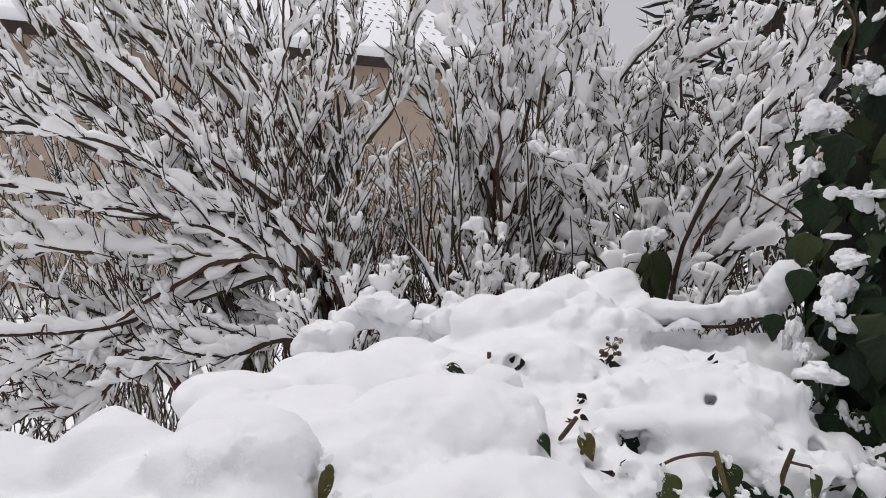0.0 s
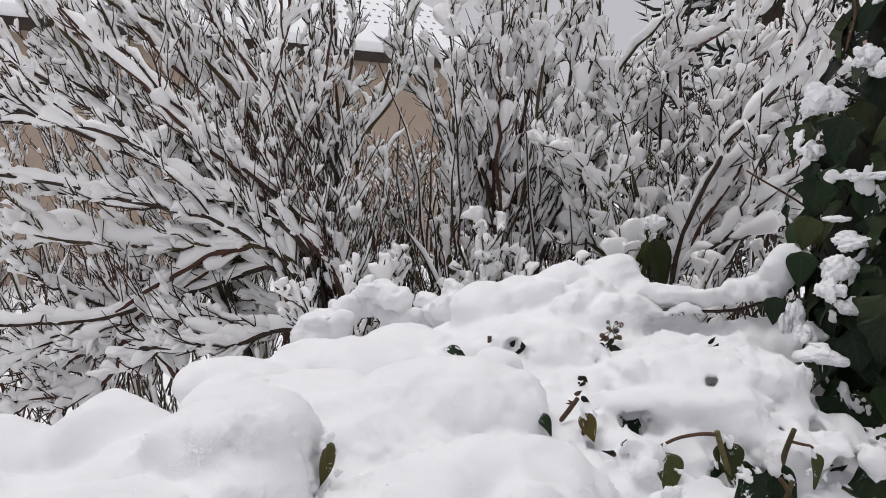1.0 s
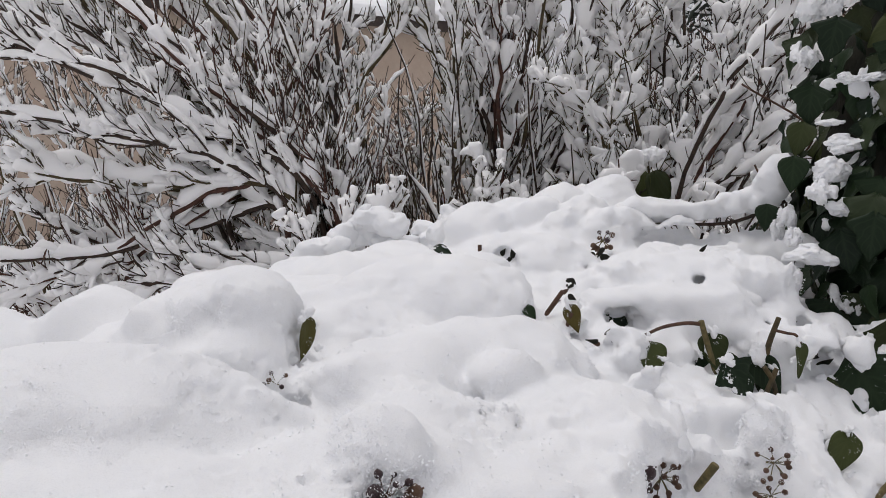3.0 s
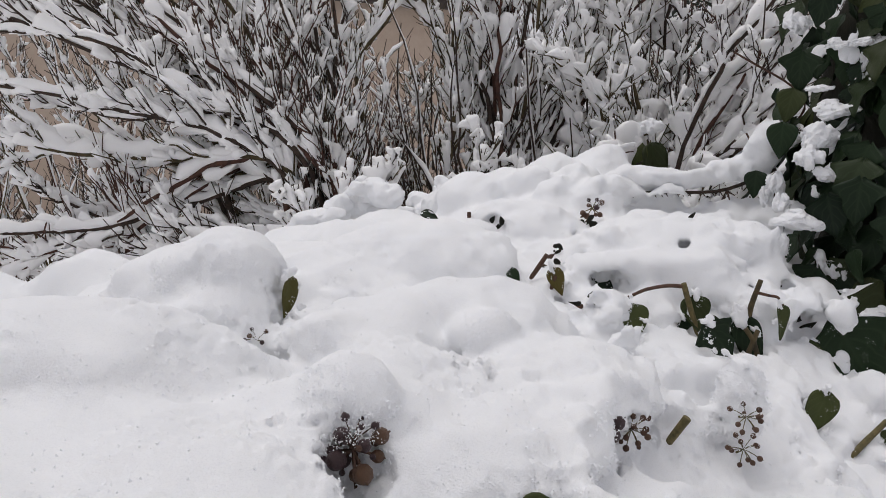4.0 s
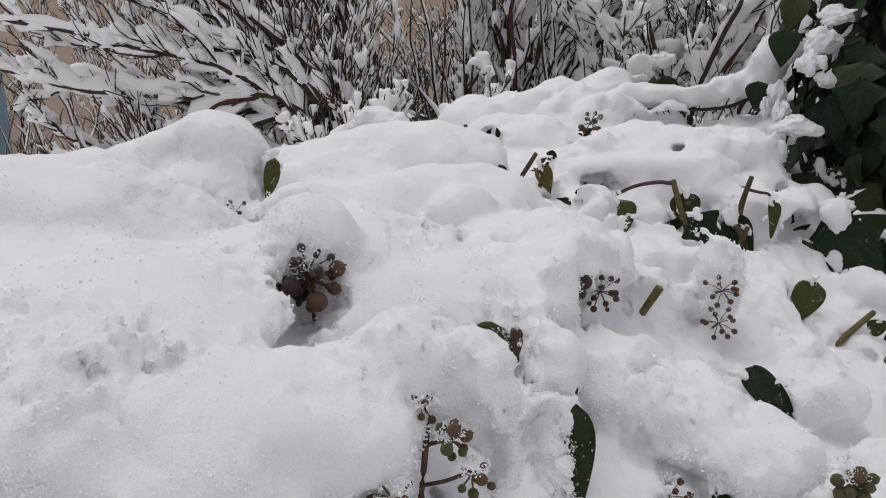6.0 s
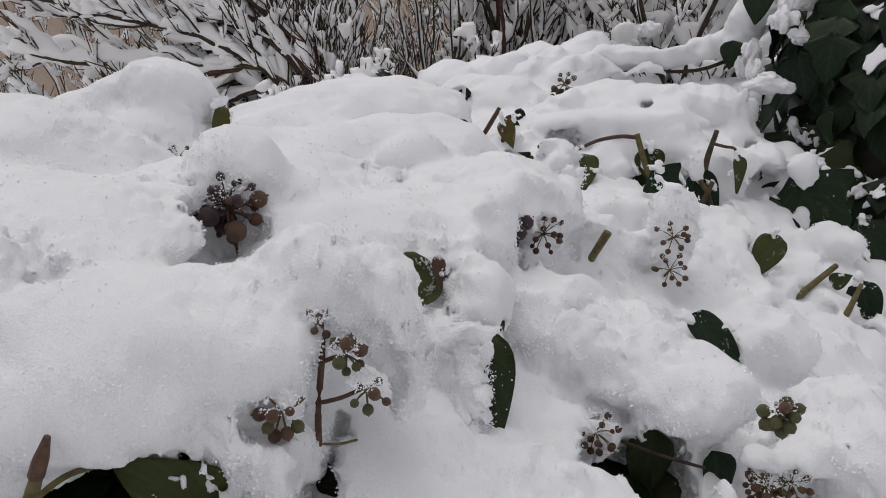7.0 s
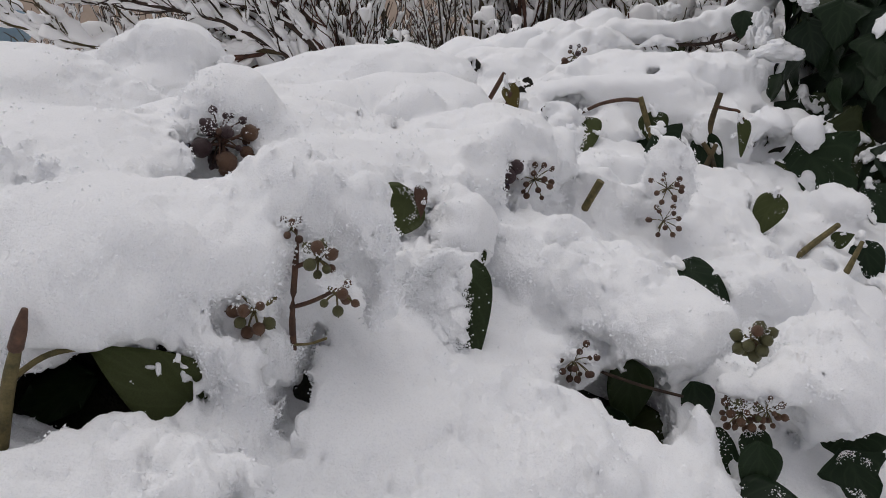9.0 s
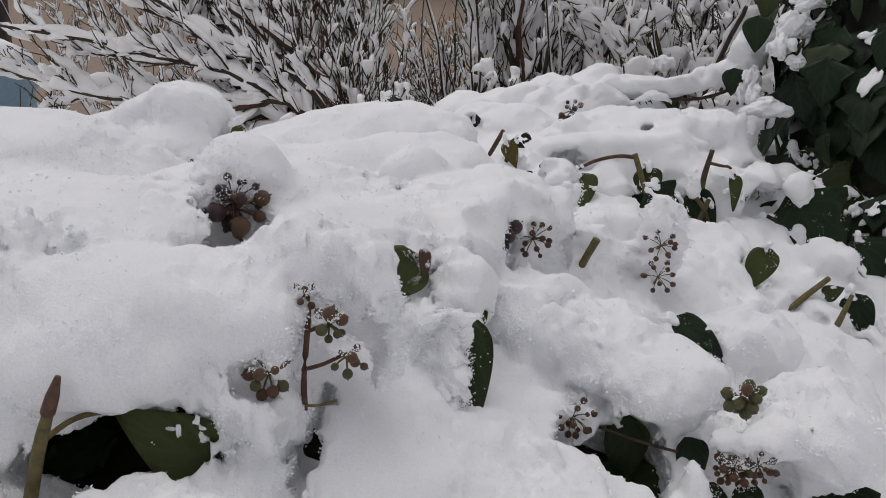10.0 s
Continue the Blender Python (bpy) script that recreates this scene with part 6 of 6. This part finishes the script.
    me.from_pydata([(length + 0.05, 1.35, zc + 0.1), (length + 0.05, deep - 1.35, zc + 0.1), (xr, deep / 2, ridge + 0.1), (length + 0.05, 1.35, zc - 0.12), (length + 0.05, deep - 1.35, zc - 0.12), (xr, deep / 2, ridge - 0.12)], [], [(0, 1, 2), (5, 4, 3), (0, 3, 4, 1), (1, 4, 5, 2), (2, 5, 3, 0)])
    me.materials.append(FAR_SNOW)
    part("hip", me, th, "small hipped end of the roof under snow")
    for flip in (False, True):
        part("roof", mesh_of("roof", *roof_side(flip), FAR_SNOW), th, "tiled roof slope under lumpy snow")
    marks = []
    for r_ in range(11):
        for c_ in range(16):
            u0, w0 = length - 0.25 - 0.27 * c_ - 0.02 * (r_ % 2), 0.75 + 0.30 * r_
            if w0 > 1.35 and u0 > length - (w0 - 1.35) / (deep / 2 - 1.35) * hip * 1.6 - 0.1:
                continue
            z0 = eave + w0 * pitch + 0.10
            v, f = ball(6, 5)
            marks.append((v * np.array([0.06, 0.028, 0.012]) @ np.array([(1, 0, 0), (0, 1, pitch), (0, -0.5, 1)]) + np.array([u0, w0, z0 + 0.004]), f))
    part("tile_edges", mesh_of("tile_edges", *merge(marks), TILE), th, "grey tile ends showing through the snow")["kind"] = "stuff"
    slab("chimney", (length - 3.9, deep / 2 + 0.4, ridge - 0.6), (length - 2.6, deep / 2 + 0.9, ridge + 0.22), DARK_WOOD, th, "dark low chimney")
    return m


house()


def far_house():
    th = thing("far_house", "pale beige house far behind the gardens with snow on its roof", "house")
    v = np.array([(10.5, 21, -0.1), (18, 21, -0.1), (18, 29, -0.1), (10.5, 29, -0.1), (10.5, 21, 6.4), (18, 21, 6.4), (18, 29, 6.4), (10.5, 29, 6.4)])
    part("wall", mesh_of("wall", v, [(0, 1, 5, 4), (1, 2, 6, 5), (2, 3, 7, 6), (3, 0, 4, 7), (4, 5, 6, 7), (0, 3, 2, 1)], PLASTER, smooth=False), th)
    v = np.array([(10.1, 20.6, 6.42), (18.4, 20.6, 6.42), (18.4, 29.4, 6.42), (10.1, 29.4, 6.42), (14.25, 20.6, 9.6), (14.25, 29.4, 9.6)])
    me = bpy.data.meshes.new("roof")
    me.from_pydata([tuple(p) for p in v], [], [(0, 4, 5, 3), (1, 2, 5, 4), (0, 1, 4), (2, 3, 5), (0, 3, 2, 1)])
    me.materials.append(FAR_SNOW)
    part("roof", me, th, "snow-covered gable roof")


far_house()


# ---- rain barrel by the house ----
def rain_barrel():
    th = thing("rain_barrel", "light blue plastic rain barrel with a cap of snow", "barrel")
    z = np.array([0.0, 0.0, 0.4, 0.5, 0.9, 1.0, 1.6, 1.62, 1.72, 1.72])
    r = np.array([0.0, 0.42, 0.46, 0.48, 0.49, 0.475, 0.47, 0.5, 0.5, 0.0]) * 0.57
    c = np.stack([0 * z - 2.29, 0 * z + 3.0, z - 0.02], -1)[None]
    v, f = sweep(c, r[None, :, None] * np.array([1.0, 0, 0]), r[None, :, None] * np.array([0, 1.0, 0]), 32)
    part("body", mesh_of("body", v, f, BLUE), th)
    z = np.array([0.0, 0.02, 0.2, 0.32, 0.36])
    r = np.array([0.0, 0.49, 0.47, 0.3, 0.0]) * 0.57
    c = np.stack([0 * z - 2.29, 0 * z + 3.0, z * 0.4 + 1.665], -1)[None]
    v, f = sweep(c, r[None, :, None] * np.array([1.0, 0, 0]), r[None, :, None] * np.array([0, 1.0, 0]), 32)
    ob = new("snow_pile", mesh_of("snow_pile", v, f, FAR_SNOW))
    tagged(ob, "thick round pile of snow on the rain barrel", "snow")


rain_barrel()


def garden_post():
    th = thing("garden_post", "dark brown wooden post beside the rain barrel", "post")
    v, f = tube([(-2.47, 3.45, -0.1), (-2.47, 3.45, 1.3), (-2.47, 3.45, 2.7)], (0.075, 0.075, 0.072), 8, 12)
    part("shaft", mesh_of("shaft", v, f, DARK_WOOD), th)


garden_post()


# ---- conifer behind the shrubs ----
def conifer(x, y, height, radius, seed):
    th = thing("conifer", "dark evergreen conifer with snow on its boughs", "tree")
    v, f = tube([(x, y, -0.1), (x, y, height * 0.5), (x, y, height)], (0.14, 0.09, 0.02), 10, 10)
    part("trunk", mesh_of("trunk", v, f, BARK), th)
    rng = np.random.default_rng(seed)
    n = 2000
    zz = rng.uniform(0.5, height, n)
    w = rng.uniform(0, 2 * np.pi, n)
    rad = radius * (1 - zz / height) ** 0.7 * np.sqrt(rng.uniform(0.25, 1.0, n))
    o = np.stack([np.cos(w), np.sin(w), 0 * w], -1)
    at = np.stack([x + 0 * w, y + 0 * w, zz], -1) + o * rad[:, None]
    way = unit(o + rng.normal(0, 0.35, (n, 3)) + np.array([0, 0, -0.3]))
    tw = twig_batch(at, way, rng.uniform(0.2, 0.45, n), rng, 5, 0.1)
    _, s, u = frames_of(tw)
    prof = np.array([0.01, 0.035, 0.04, 0.03, 0.004])[None, :, None] * rng.uniform(0.6, 1.2, (n, 1, 1))
    part("crown", mesh_of("crown", *sweep(tw, s * prof, u * prof * 0.5, 4), NEEDLES), th)["kind"] = "stuff"
    part("snow", mesh_of("snow", *snow_tubes(tw[: int(n * 0.55)], rng.uniform(0.012, 0.03, int(n * 0.55)), rng), TWIG_SNOW), th, "patches of snow on the boughs")["kind"] = "stuff"


conifer(3.0, 7.6, 6.5, 1.7, 4)
conifer(4.3, 9.0, 5.5, 1.6, 5)
